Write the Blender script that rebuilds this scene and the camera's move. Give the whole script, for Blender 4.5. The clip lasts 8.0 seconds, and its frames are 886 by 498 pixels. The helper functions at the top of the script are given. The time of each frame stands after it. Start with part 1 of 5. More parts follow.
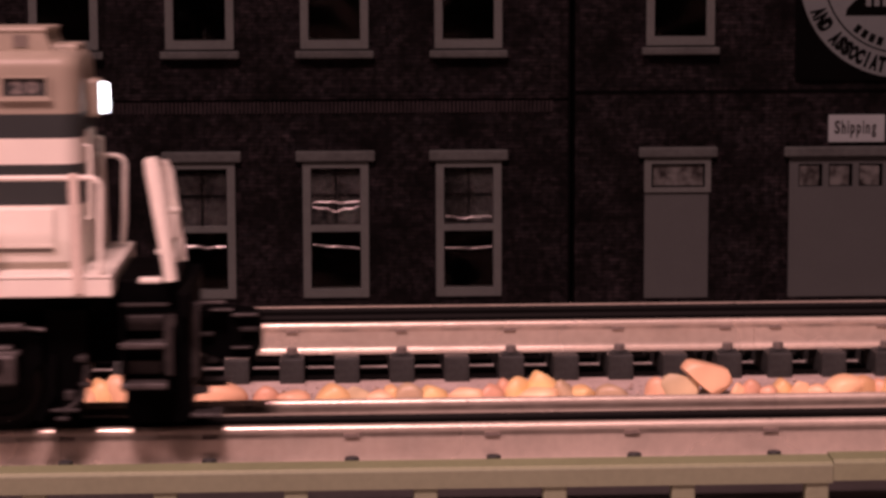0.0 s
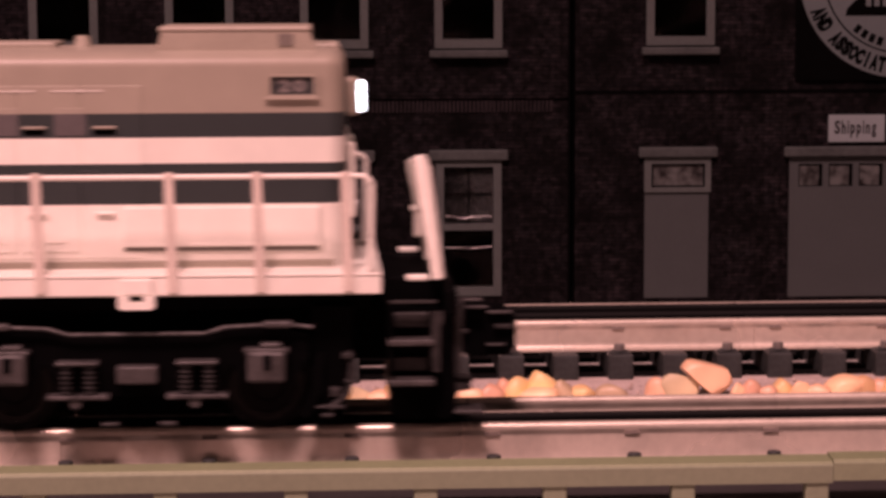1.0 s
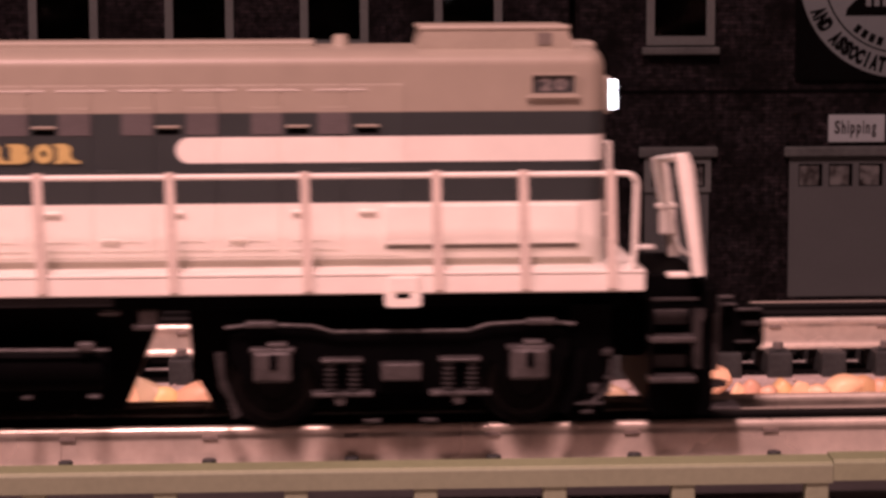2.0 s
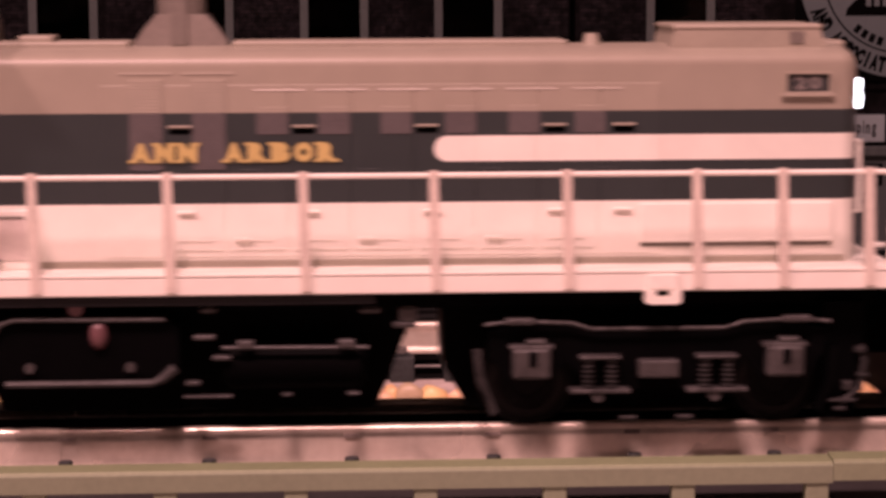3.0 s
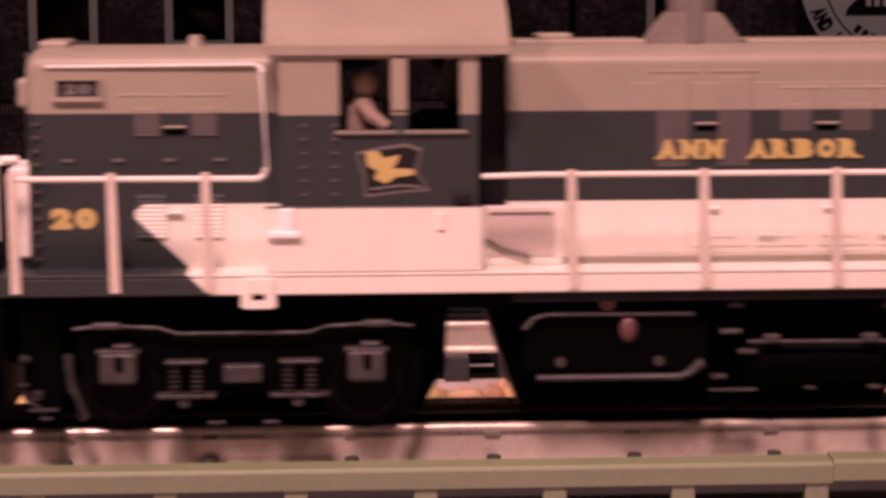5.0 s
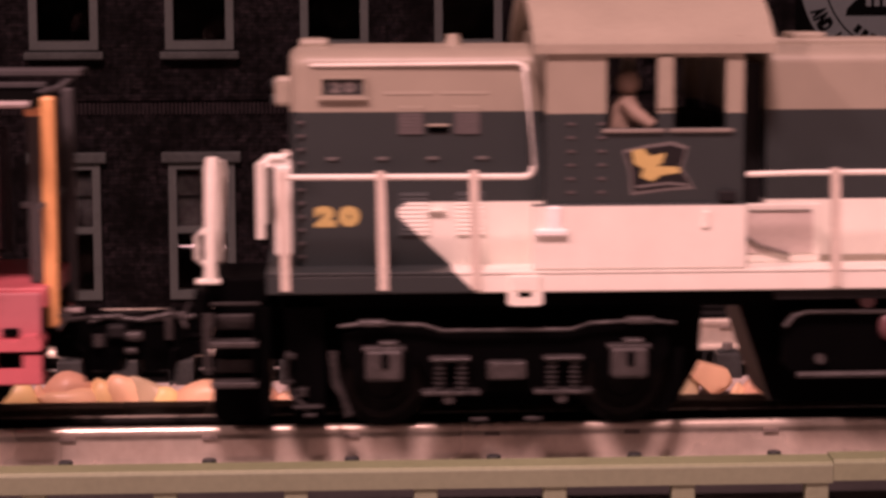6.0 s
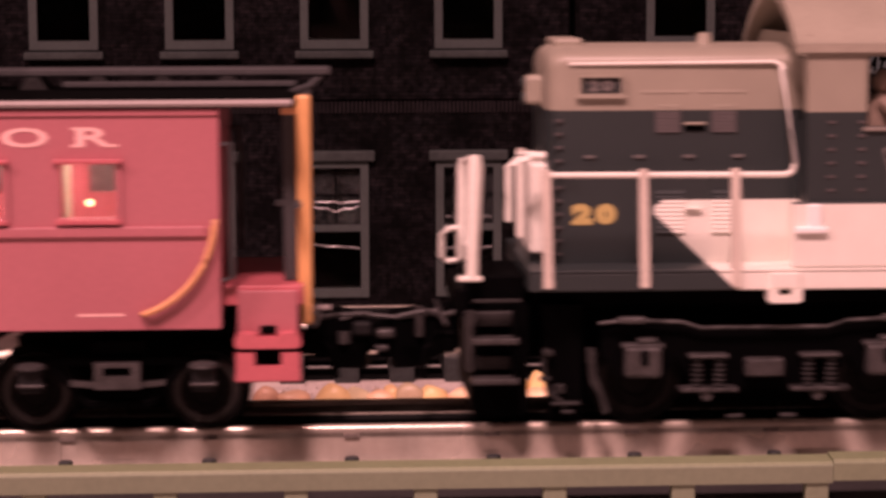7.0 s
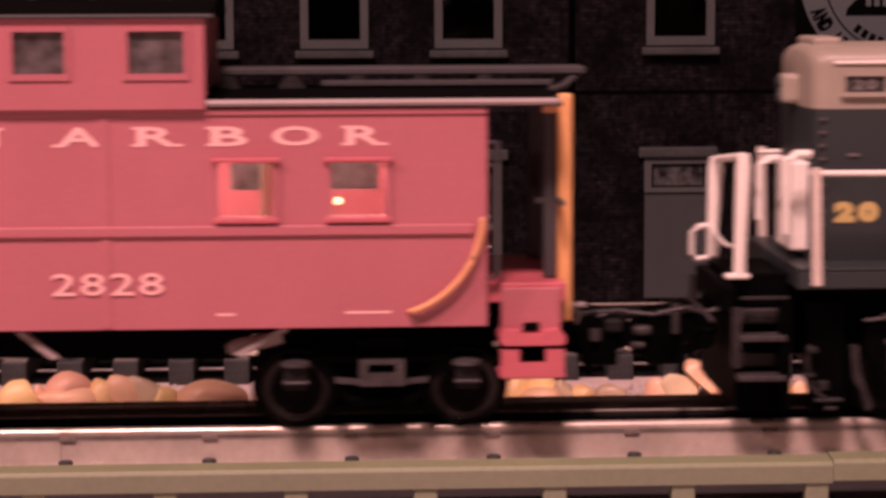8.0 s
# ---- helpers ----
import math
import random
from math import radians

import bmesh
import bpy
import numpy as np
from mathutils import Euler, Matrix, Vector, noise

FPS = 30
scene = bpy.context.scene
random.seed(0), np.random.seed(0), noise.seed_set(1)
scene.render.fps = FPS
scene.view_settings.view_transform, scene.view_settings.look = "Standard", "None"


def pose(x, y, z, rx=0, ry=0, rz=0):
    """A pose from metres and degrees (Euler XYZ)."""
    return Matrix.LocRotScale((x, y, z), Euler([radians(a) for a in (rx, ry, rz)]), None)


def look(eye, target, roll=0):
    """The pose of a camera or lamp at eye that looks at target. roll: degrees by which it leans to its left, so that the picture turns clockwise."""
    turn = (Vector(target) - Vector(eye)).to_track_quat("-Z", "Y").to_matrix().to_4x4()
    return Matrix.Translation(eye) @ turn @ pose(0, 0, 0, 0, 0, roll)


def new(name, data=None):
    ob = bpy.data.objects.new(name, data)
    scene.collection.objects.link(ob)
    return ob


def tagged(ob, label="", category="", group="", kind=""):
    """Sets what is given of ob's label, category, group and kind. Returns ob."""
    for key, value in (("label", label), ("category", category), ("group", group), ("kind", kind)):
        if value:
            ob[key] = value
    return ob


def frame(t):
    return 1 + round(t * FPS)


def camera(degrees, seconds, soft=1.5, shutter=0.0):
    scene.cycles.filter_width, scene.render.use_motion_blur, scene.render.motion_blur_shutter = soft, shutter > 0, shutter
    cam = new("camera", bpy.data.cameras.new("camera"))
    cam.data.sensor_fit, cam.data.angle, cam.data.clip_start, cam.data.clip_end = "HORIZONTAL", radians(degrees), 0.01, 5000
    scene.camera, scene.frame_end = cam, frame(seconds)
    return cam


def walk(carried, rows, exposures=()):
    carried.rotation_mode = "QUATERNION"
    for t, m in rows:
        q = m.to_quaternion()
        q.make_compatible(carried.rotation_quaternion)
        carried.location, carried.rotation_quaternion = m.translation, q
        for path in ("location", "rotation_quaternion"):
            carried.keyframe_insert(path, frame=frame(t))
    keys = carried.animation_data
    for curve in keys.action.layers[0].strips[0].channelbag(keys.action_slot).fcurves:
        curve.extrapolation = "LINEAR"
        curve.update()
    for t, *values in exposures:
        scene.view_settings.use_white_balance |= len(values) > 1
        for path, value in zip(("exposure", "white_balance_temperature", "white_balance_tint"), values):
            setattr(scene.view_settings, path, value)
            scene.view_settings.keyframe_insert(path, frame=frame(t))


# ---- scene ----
# A camera on a stand looks slightly down across two model railway tracks at a model street front.
EYE = Vector((0.0, -0.52631, 0.12184))
YAW, PITCH, ROLL = -3.083, -6.865, -0.184
AIM = Vector((-math.sin(radians(YAW)) * math.cos(radians(PITCH)), math.cos(radians(YAW)) * math.cos(radians(PITCH)), math.sin(radians(PITCH))))
cam = camera(22.0, 8.0, soft=3.3, shutter=0.9)
STAND = look(EYE, EYE + AIM, ROLL)
walk(cam, [(0.0, STAND), (8.0, STAND)], exposures=[(0.0, -0.22), (0.5, -0.17), (1.0, -0.09), (1.5, -0.06), (3.0, 0.0), (8.0, 0.0)])

# ---- light ----
world = bpy.data.worlds.new("room_dusk")
scene.world = world
world.use_nodes = True
world.node_tree.nodes["Background"].inputs[0].default_value = (1.0, 0.72, 0.66, 1)
world.node_tree.nodes["Background"].inputs[1].default_value = 0.004


def area_lamp(name, eye, target, size, watts, colour):
    data = bpy.data.lights.new(name, "AREA")
    data.shape, data.size, data.energy, data.color = "DISK", size, watts, colour
    ob = new(name, data)
    ob.matrix_world = look(eye, target)
    return ob


LAMP_TINT = (1.0, 0.53, 0.53)
area_lamp("front_lamp", (-0.28, -1.63, 2.55), (0.03, 0.02, 0.05), 0.58, 137, LAMP_TINT)
area_lamp("side_lamp", (-1.05, -0.60, 1.10), (0.03, 0.02, 0.05), 0.12, 14, LAMP_TINT)

MM = 0.001
TRACK_Y = 17.0          # middle of the near track
FAR_Y = 159.2 + 16.0    # middle of the far track
WALL_Y = 302.7          # street front


# ---- materials ----
def nodes_of(name):
    m = bpy.data.materials.new(name)
    m.use_nodes = True
    return m, m.node_tree.nodes, m.node_tree.links, m.node_tree.nodes["Principled BSDF"]


def surface(name, colour, rough=0.5, metal=0.0, vary=0.15, grain=900.0, bump=0.15, patch=60.0, random_piece=0.0, second=None, spec=0.5, sharp=0.4):
    """Paint, plastic, stone or metal with a fine grain and broad patches of wear."""
    m, n, l, p = nodes_of(name)
    co = n.new("ShaderNodeTexCoord")
    fine, broad = n.new("ShaderNodeTexNoise"), n.new("ShaderNodeTexNoise")
    fine.inputs["Scale"].default_value, broad.inputs["Scale"].default_value = grain, patch
    fine.inputs["Detail"].default_value = broad.inputs["Detail"].default_value = 4
    for t in (fine, broad):
        l.new(co.outputs["Object"], t.inputs["Vector"])
    both = n.new("ShaderNodeMath")
    both.operation = "ADD"
    l.new(fine.outputs["Fac"], both.inputs[0])
    l.new(broad.outputs["Fac"], both.inputs[1])
    scaled = n.new("ShaderNodeMapRange")
    scaled.inputs["From Min"].default_value, scaled.inputs["From Max"].default_value = 1 - sharp, 1 + sharp
    l.new(both.outputs[0], scaled.inputs["Value"])
    mix = n.new("ShaderNodeMix")
    mix.data_type = "RGBA"
    dark = [c * (1 - vary) for c in colour] if second is None else second
    mix.inputs["A"].default_value, mix.inputs["B"].default_value = (*dark, 1), (*[min(1, c * (1 + vary)) for c in colour], 1)
    l.new(scaled.outputs[0], mix.inputs["Factor"])
    out = mix.outputs["Result"]
    if random_piece:
        info, hue = n.new("ShaderNodeObjectInfo"), n.new("ShaderNodeHueSaturation")
        rng = n.new("ShaderNodeMapRange")
        rng.inputs["To Min"].default_value, rng.inputs["To Max"].default_value = 1 - random_piece, 1 + random_piece
        l.new(info.outputs["Random"], rng.inputs["Value"])
        l.new(rng.outputs[0], hue.inputs["Value"])
        hs = n.new("ShaderNodeMapRange")
        hs.inputs["To Min"].default_value, hs.inputs["To Max"].default_value = 0.485, 0.515
        l.new(info.outputs["Random"], hs.inputs["Value"])
        l.new(hs.outputs[0], hue.inputs["Hue"])
        l.new(out, hue.inputs["Color"])
        out = hue.outputs[0]
    l.new(out, p.inputs["Base Color"])
    p.inputs["Roughness"].default_value, p.inputs["Metallic"].default_value = rough, metal
    p.inputs["Specular IOR Level"].default_value = spec
    rr = n.new("ShaderNodeMapRange")
    rr.inputs["To Min"].default_value, rr.inputs["To Max"].default_value = max(0.02, rough - 0.1), min(1, rough + 0.1)
    l.new(broad.outputs["Fac"], rr.inputs["Value"])
    l.new(rr.outputs[0], p.inputs["Roughness"])
    if bump:
        b = n.new("ShaderNodeBump")
        b.inputs["Strength"].default_value, b.inputs["Distance"].default_value = bump, 0.0003
        l.new(fine.outputs["Fac"], b.inputs["Height"])
        l.new(b.outputs[0], p.inputs["Normal"])
    return m


GREY, BLACK, CREAM = (0.305, 0.28, 0.222), (0.021, 0.030, 0.031), (0.80, 0.785, 0.708)


def livery():
    """Three-tone paint of the engine: grey roof and upper hood, black band with a cream stripe, cream below with a slanted end."""
    m, n, l, p = nodes_of("engine_livery")
    co, sep = n.new("ShaderNodeTexCoord"), n.new("ShaderNodeSeparateXYZ")
    l.new(co.outputs["Object"], sep.inputs[0])

    def calc(op, a, b=None):
        k = n.new("ShaderNodeMath")
        k.operation = op
        for i, v in enumerate((a, b)):
            if v is None:
                continue
            if isinstance(v, (int, float)):
                k.inputs[i].default_value = v
            else:
                l.new(v, k.inputs[i])
        return k.outputs[0]

    X, Z = sep.outputs["X"], sep.outputs["Z"]
    top = calc("GREATER_THAN", Z, 0.0906)
    low = calc("LESS_THAN", Z, 0.0697)
    # slanted tail of the cream: a straight slope, rounded off at its upper tip
    slope = calc("ADD", calc("MULTIPLY", calc("SUBTRACT", Z, 0.0500), -1.056), -0.2344)
    rounding = calc("ADD", calc("MULTIPLY", calc("MAXIMUM", calc("SUBTRACT", Z, 0.0682), 0.0), 1.35), -0.2519)
    tip = calc("GREATER_THAN", X, calc("MAXIMUM", slope, rounding))
    low_cream = calc("MULTIPLY", low, tip)
    dz = calc("SUBTRACT", Z, 0.08205)
    dx = calc("MINIMUM", calc("ADD", X, 0.0590), 0.0)
    dist = calc("SQRT", calc("ADD", calc("MULTIPLY", dz, dz), calc("MULTIPLY", dx, dx)))
    stripe = calc("LESS_THAN", dist, 0.00295)
    cream = calc("MAXIMUM", low_cream, stripe)
    noise_t = n.new("ShaderNodeTexNoise")
    noise_t.inputs["Scale"].default_value, noise_t.inputs["Detail"].default_value = 120, 5
    l.new(co.outputs["Object"], noise_t.inputs["Vector"])
    a, b, c = (n.new("ShaderNodeMix") for _ in range(3))
    for k in (a, b, c):
        k.data_type = "RGBA"
    a.inputs["A"].default_value, a.inputs["B"].default_value = (*BLACK, 1), (*CREAM, 1)
    l.new(cream, a.inputs["Factor"])
    b.inputs["B"].default_value = (*GREY, 1)
    l.new(top, b.inputs["Factor"])
    l.new(a.outputs["Result"], b.inputs["A"])
    c.blend_type = "MULTIPLY"
    ramp = n.new("ShaderNodeMapRange")
    ramp.inputs["To Min"].default_value, ramp.inputs["To Max"].default_value = 0.86, 1.06
    l.new(noise_t.outputs["Fac"], ramp.inputs["Value"])
    c.inputs["Factor"].default_value = 1
    l.new(b.outputs["Result"], c.inputs["A"])
    l.new(ramp.outputs[0], c.inputs["B"])
    l.new(c.outputs["Result"], p.inputs["Base Color"])
    p.inputs["Roughness"].default_value = 0.45
    fine = n.new("ShaderNodeTexNoise")
    fine.inputs["Scale"].default_value = 1500
    l.new(co.outputs["Object"], fine.inputs["Vector"])
    bmp = n.new("ShaderNodeBump")
    bmp.inputs["Strength"].default_value, bmp.inputs["Distance"].default_value = 0.1, 0.0002
    l.new(fine.outputs["Fac"], bmp.inputs["Height"])
    l.new(bmp.outputs[0], p.inputs["Normal"])
    return m


# Near-black brick: the weak light on the wall is put into its colour.
def brickwork():
    m, n, l, p = nodes_of("dim_lit_brick")
    co, mp = n.new("ShaderNodeTexCoord"), n.new("ShaderNodeMapping")
    mp.inputs["Rotation"].default_value = (radians(-90), 0, 0)
    l.new(co.outputs["Object"], mp.inputs["Vector"])
    br = n.new("ShaderNodeTexBrick")
    br.inputs["Scale"].default_value = 1.0
    br.inputs["Brick Width"].default_value, br.inputs["Row Height"].default_value, br.inputs["Mortar Size"].default_value = 0.0044, 0.0015, 0.00016
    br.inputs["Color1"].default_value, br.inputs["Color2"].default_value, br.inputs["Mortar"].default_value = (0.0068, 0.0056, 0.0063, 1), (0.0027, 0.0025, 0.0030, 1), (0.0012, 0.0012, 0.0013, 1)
    l.new(mp.outputs[0], br.inputs["Vector"])
    big = n.new("ShaderNodeTexNoise")
    big.inputs["Scale"].default_value, big.inputs["Detail"].default_value = 70, 9
    l.new(co.outputs["Object"], big.inputs["Vector"])
    ramp = n.new("ShaderNodeMapRange")
    ramp.inputs["From Min"].default_value, ramp.inputs["From Max"].default_value = 0.3, 0.7
    ramp.inputs["To Min"].default_value, ramp.inputs["To Max"].default_value = 0.0, 2.1
    l.new(big.outputs["Fac"], ramp.inputs["Value"])
    mx = n.new("ShaderNodeMix")
    mx.data_type, mx.blend_type = "RGBA", "MULTIPLY"
    mx.inputs["Factor"].default_value = 1
    l.new(br.outputs["Color"], mx.inputs["A"])
    l.new(ramp.outputs[0], mx.inputs["B"])
    soot = n.new("ShaderNodeTexNoise")
    soot.inputs["Scale"].default_value, soot.inputs["Detail"].default_value = 380, 4
    l.new(co.outputs["Object"], soot.inputs["Vector"])
    rs = n.new("ShaderNodeMapRange")
    rs.inputs["From Min"].default_value, rs.inputs["From Max"].default_value = 0.36, 0.64
    rs.inputs["To Min"].default_value, rs.inputs["To Max"].default_value = 0.15, 1.45
    l.new(soot.outputs["Fac"], rs.inputs["Value"])
    my = n.new("ShaderNodeMix")
    my.data_type, my.blend_type = "RGBA", "MULTIPLY"
    my.inputs["Factor"].default_value = 1
    l.new(mx.outputs["Result"], my.inputs["A"])
    l.new(rs.outputs[0], my.inputs["B"])
    l.new(my.outputs["Result"], p.inputs["Base Color"])
    p.inputs["Roughness"].default_value = 0.75
    p.inputs["Specular IOR Level"].default_value = 0.06
    bmp = n.new("ShaderNodeBump")
    bmp.inputs["Strength"].default_value, bmp.inputs["Distance"].default_value = 0.6, 0.0003
    bmp.invert = True
    l.new(br.outputs["Fac"], bmp.inputs["Height"])
    l.new(bmp.outputs[0], p.inputs["Normal"])
    return m


def glazing(name, wavy=0.0, rough=0.03):
    m, n, l, p = nodes_of(name)
    p.inputs["Transmission Weight"].default_value = 1.0
    p.inputs["Roughness"].default_value, p.inputs["IOR"].default_value = rough, 1.12
    p.inputs["Base Color"].default_value = (0.8, 0.8, 0.8, 1)
    if wavy:
        co, t, b = n.new("ShaderNodeTexCoord"), n.new("ShaderNodeTexNoise"), n.new("ShaderNodeBump")
        t.inputs["Scale"].default_value, t.inputs["Detail"].default_value = 60, 1
        b.inputs["Strength"].default_value, b.inputs["Distance"].default_value = 1.0, wavy
        l.new(co.outputs["Object"], t.inputs["Vector"])
        l.new(t.outputs["Fac"], b.inputs["Height"])
        l.new(b.outputs[0], p.inputs["Normal"])
    return m


def glow(name, colour, strength):
    m, n, l, p = nodes_of(name)
    p.inputs["Emission Color"].default_value, p.inputs["Emission Strength"].default_value = (*colour, 1), strength
    p.inputs["Base Color"].default_value = (*colour, 1)
    return m


LIVERY = livery()
CREAM_PAINT = surface("cream_paint", CREAM, 0.42, vary=0.08)
GREY_PAINT = surface("grey_paint", GREY, 0.5, vary=0.1)
BLACK_PLASTIC = surface("black_plastic", (0.0013, 0.0013, 0.0015), 0.6, vary=0.3, spec=0.025)
# Weathered grey of truck parts; also stands for glints on black ones.
TRUCK_GREY = surface("weathered_and_glint_grey", (0.040, 0.038, 0.038), 0.4, vary=0.65, grain=1300, bump=0.4, patch=200)
RIG_GREY = surface("dusty_rigging_grey", (0.021, 0.020, 0.020), 0.55, vary=0.75, grain=1400, bump=0.5, patch=220, spec=0.3)
# Strong patches put the broken light along pipes into their colour.
PIPE_GREY = surface("broken_light_pipe_grey", (0.036, 0.034, 0.034), 0.45, vary=0.9, grain=700, bump=0.4, patch=140, sharp=0.22)
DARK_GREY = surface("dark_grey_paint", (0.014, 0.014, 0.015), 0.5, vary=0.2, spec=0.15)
WHEEL_STEEL = surface("wheel_steel", (0.005, 0.0045, 0.0045), 0.5, 0.0, spec=0.08)
# Two ring colours for the highlight on wheel rims, faint and stronger.
TYRE_DARK = surface("faint_rim_highlight_steel", (0.007, 0.006, 0.006), 0.45, 0.2, vary=0.5, spec=0.2)
TYRE_STEEL = surface("rim_highlight_steel", (0.028, 0.026, 0.025), 0.42, 0.3, vary=0.4)
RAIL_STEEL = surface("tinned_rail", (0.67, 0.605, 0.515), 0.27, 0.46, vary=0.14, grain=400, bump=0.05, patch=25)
# Blackened middle rails; also carries the shade on the far outer rail.
BLACK_RAIL = surface("blackened_and_shaded_rail", (0.006, 0.006, 0.006), 0.6, spec=0.08)
SCREW_STEEL = surface("screw_steel", (0.22, 0.21, 0.20), 0.22, 0.5)
TIE_BLACK = surface("tie_plastic", (0.030, 0.034, 0.034), 0.6, vary=0.5, grain=900, bump=0.25, spec=0.25)
ROADBED = surface("roadbed_grey", (0.026, 0.025, 0.025), 0.85, vary=0.25, grain=600, bump=0.4, spec=0.15)
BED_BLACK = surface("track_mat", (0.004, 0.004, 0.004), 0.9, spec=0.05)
SAND = surface("sandy_board", (0.42, 0.36, 0.33), 0.9, vary=0.35, grain=700, bump=0.6, patch=90)
PEBBLES = [surface("amber_pebble", (0.80, 0.52, 0.25), 0.42, vary=0.42, grain=420, bump=0.2, patch=210, sharp=0.28, random_piece=0.22),
           surface("peach_pebble", (0.74, 0.46, 0.29), 0.42, vary=0.42, grain=420, bump=0.2, patch=210, sharp=0.28, random_piece=0.2),
           surface("dull_beige_pebble", (0.56, 0.46, 0.29), 0.42, vary=0.42, grain=420, bump=0.2, patch=210, sharp=0.28, random_piece=0.2)]
STANCHION_TAN = surface("worn_stanchion_paint", (0.60, 0.545, 0.475), 0.5, vary=0.15)
GRAB_ORANGE = surface("grab_iron_orange", (0.66, 0.335, 0.16), 0.45, vary=0.12)
HOUSING_GREY = surface("lit_end_and_wire_grey", (0.34, 0.32, 0.30), 0.6, vary=0.15)
GRIT = surface("grit", (0.40, 0.33, 0.29), 0.8, vary=0.5, grain=600)
OLIVE = surface("olive_plastic", (0.182, 0.212, 0.140), 0.5, vary=0.12, grain=700, bump=0.1, patch=30)
OLIVE_PALE = surface("pale_olive_plastic", (0.192, 0.226, 0.142), 0.5, vary=0.12, grain=700, bump=0.1, patch=30)
OLIVE_CAP = surface("green_olive_plastic", (0.176, 0.208, 0.116), 0.5, vary=0.14, grain=700, bump=0.1, patch=30)
BRICK = brickwork()
# Street front greys are darkened to carry the wall's weak light.
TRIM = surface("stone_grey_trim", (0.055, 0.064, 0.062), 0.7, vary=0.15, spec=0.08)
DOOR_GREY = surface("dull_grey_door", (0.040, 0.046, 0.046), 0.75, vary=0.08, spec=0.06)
FROSTED = surface("smudged_door_light", (0.052, 0.058, 0.056), 0.4, vary=0.2, grain=420, patch=130, second=(0.001, 0.001, 0.001), sharp=0.2)
SMUDGE = surface("smudged_window_film", (0.018, 0.019, 0.019), 0.6, vary=0.2, grain=500, patch=90, second=(0.0, 0.0, 0.0), sharp=0.22, spec=0.1)
LINTEL = surface("dull_lintel_stone", (0.040, 0.046, 0.045), 0.75, vary=0.3, grain=500, spec=0.06)
COURSE = surface("pale_brick_edge", (0.015, 0.013, 0.014), 0.7, vary=0.5, grain=300, spec=0.05)
# Cream darkened to carry the cab's shade on the battery panel.
BATTERY_PAINT = surface("shaded_cream_grille", (0.56, 0.50, 0.46), 0.55, vary=0.12)
STACK_GREY = surface("sooty_and_shadow_grey", (0.15, 0.135, 0.115), 0.6, vary=0.25)
STACK_PALE = surface("dusty_stack_grey", (0.20, 0.18, 0.155), 0.6, vary=0.2)
# Sign whites are greyed for the same weak light.
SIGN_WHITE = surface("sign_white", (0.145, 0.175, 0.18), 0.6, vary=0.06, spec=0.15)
EMBLEM_WHITE = surface("shaded_emblem_white", (0.066, 0.082, 0.084), 0.6, vary=0.1, spec=0.12)
SIGN_BLACK = surface("sign_black", (0.0012, 0.0012, 0.0012), 0.7, spec=0.01)
GLASS = glazing("window_film", wavy=0.0016)
DUSTY = surface("dusty_pane", (0.15, 0.135, 0.135), 0.35, vary=0.3, grain=300, patch=120, second=(0.035, 0.03, 0.03), sharp=0.25)
DUSTY.node_tree.nodes["Principled BSDF"].inputs["Transmission Weight"].default_value = 0.45
# Near-black colour stands for the lack of light indoors.
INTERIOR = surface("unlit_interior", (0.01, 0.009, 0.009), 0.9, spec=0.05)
RED = surface("caboose_red", (0.405, 0.134, 0.158), 0.45, vary=0.07, patch=40)
RED_DEEP = surface("caboose_red_steps", (0.49, 0.12, 0.145), 0.4, vary=0.1)
ORANGE = surface("orange_yellow_paint", (0.78, 0.42, 0.17), 0.45, vary=0.1)
ROOF_BLACK = surface("caboose_roof_black", (0.0025, 0.0025, 0.0025), 0.7, vary=0.3, spec=0.02)
PLANK_GREY = surface("roofwalk_grey", (0.045, 0.045, 0.047), 0.7, vary=0.25)
CABINET_YELLOW = surface("pale_yellow_fitting", (0.55, 0.70, 0.52), 0.6, vary=0.15)
EDGE_GREY = surface("roof_edge_grey", (0.30, 0.26, 0.25), 0.5)
YELLOW = surface("lettering_yellow", (0.50, 0.40, 0.15), 0.5, vary=0.08)
LETTER_PALE = surface("lettering_pale", (0.85, 0.50, 0.48), 0.5, vary=0.08)
SKIN_DOLL = surface("figurine_paint_dull", (0.26, 0.20, 0.155), 0.6)
CAP_RED = surface("filler_cap_red", (0.115, 0.050, 0.056), 0.45)
LAMP_GLOW = glow("headlight_lens", (0.92, 0.92, 1.0), 9.0)
BULB_GLOW = glow("cabin_bulb", (1.0, 0.70, 0.38), 2.5)
# Glow of the added, unseen tube inside the caboose.
TUBE_GLOW = glow("added_cabin_glow", (1.0, 0.52, 0.46), 60.0)
FILM_CREASE = surface("film_crease", (0.55, 0.55, 0.55), 0.15, vary=0.3, patch=300)
WHITE_PAINT = surface("glint_white_paint", (0.88, 0.88, 0.86), 0.35, vary=0.04)
LOUVRE_BAND = surface("grey_louvre_band", (0.080, 0.072, 0.072), 0.5, vary=0.15)
LOUVRE_GREY = surface("worn_louvre", (0.135, 0.130, 0.125), 0.5, vary=0.15)
ROOM_PAINT = surface("room_wall_paint", (0.07, 0.065, 0.06), 0.9, grain=60, patch=2)


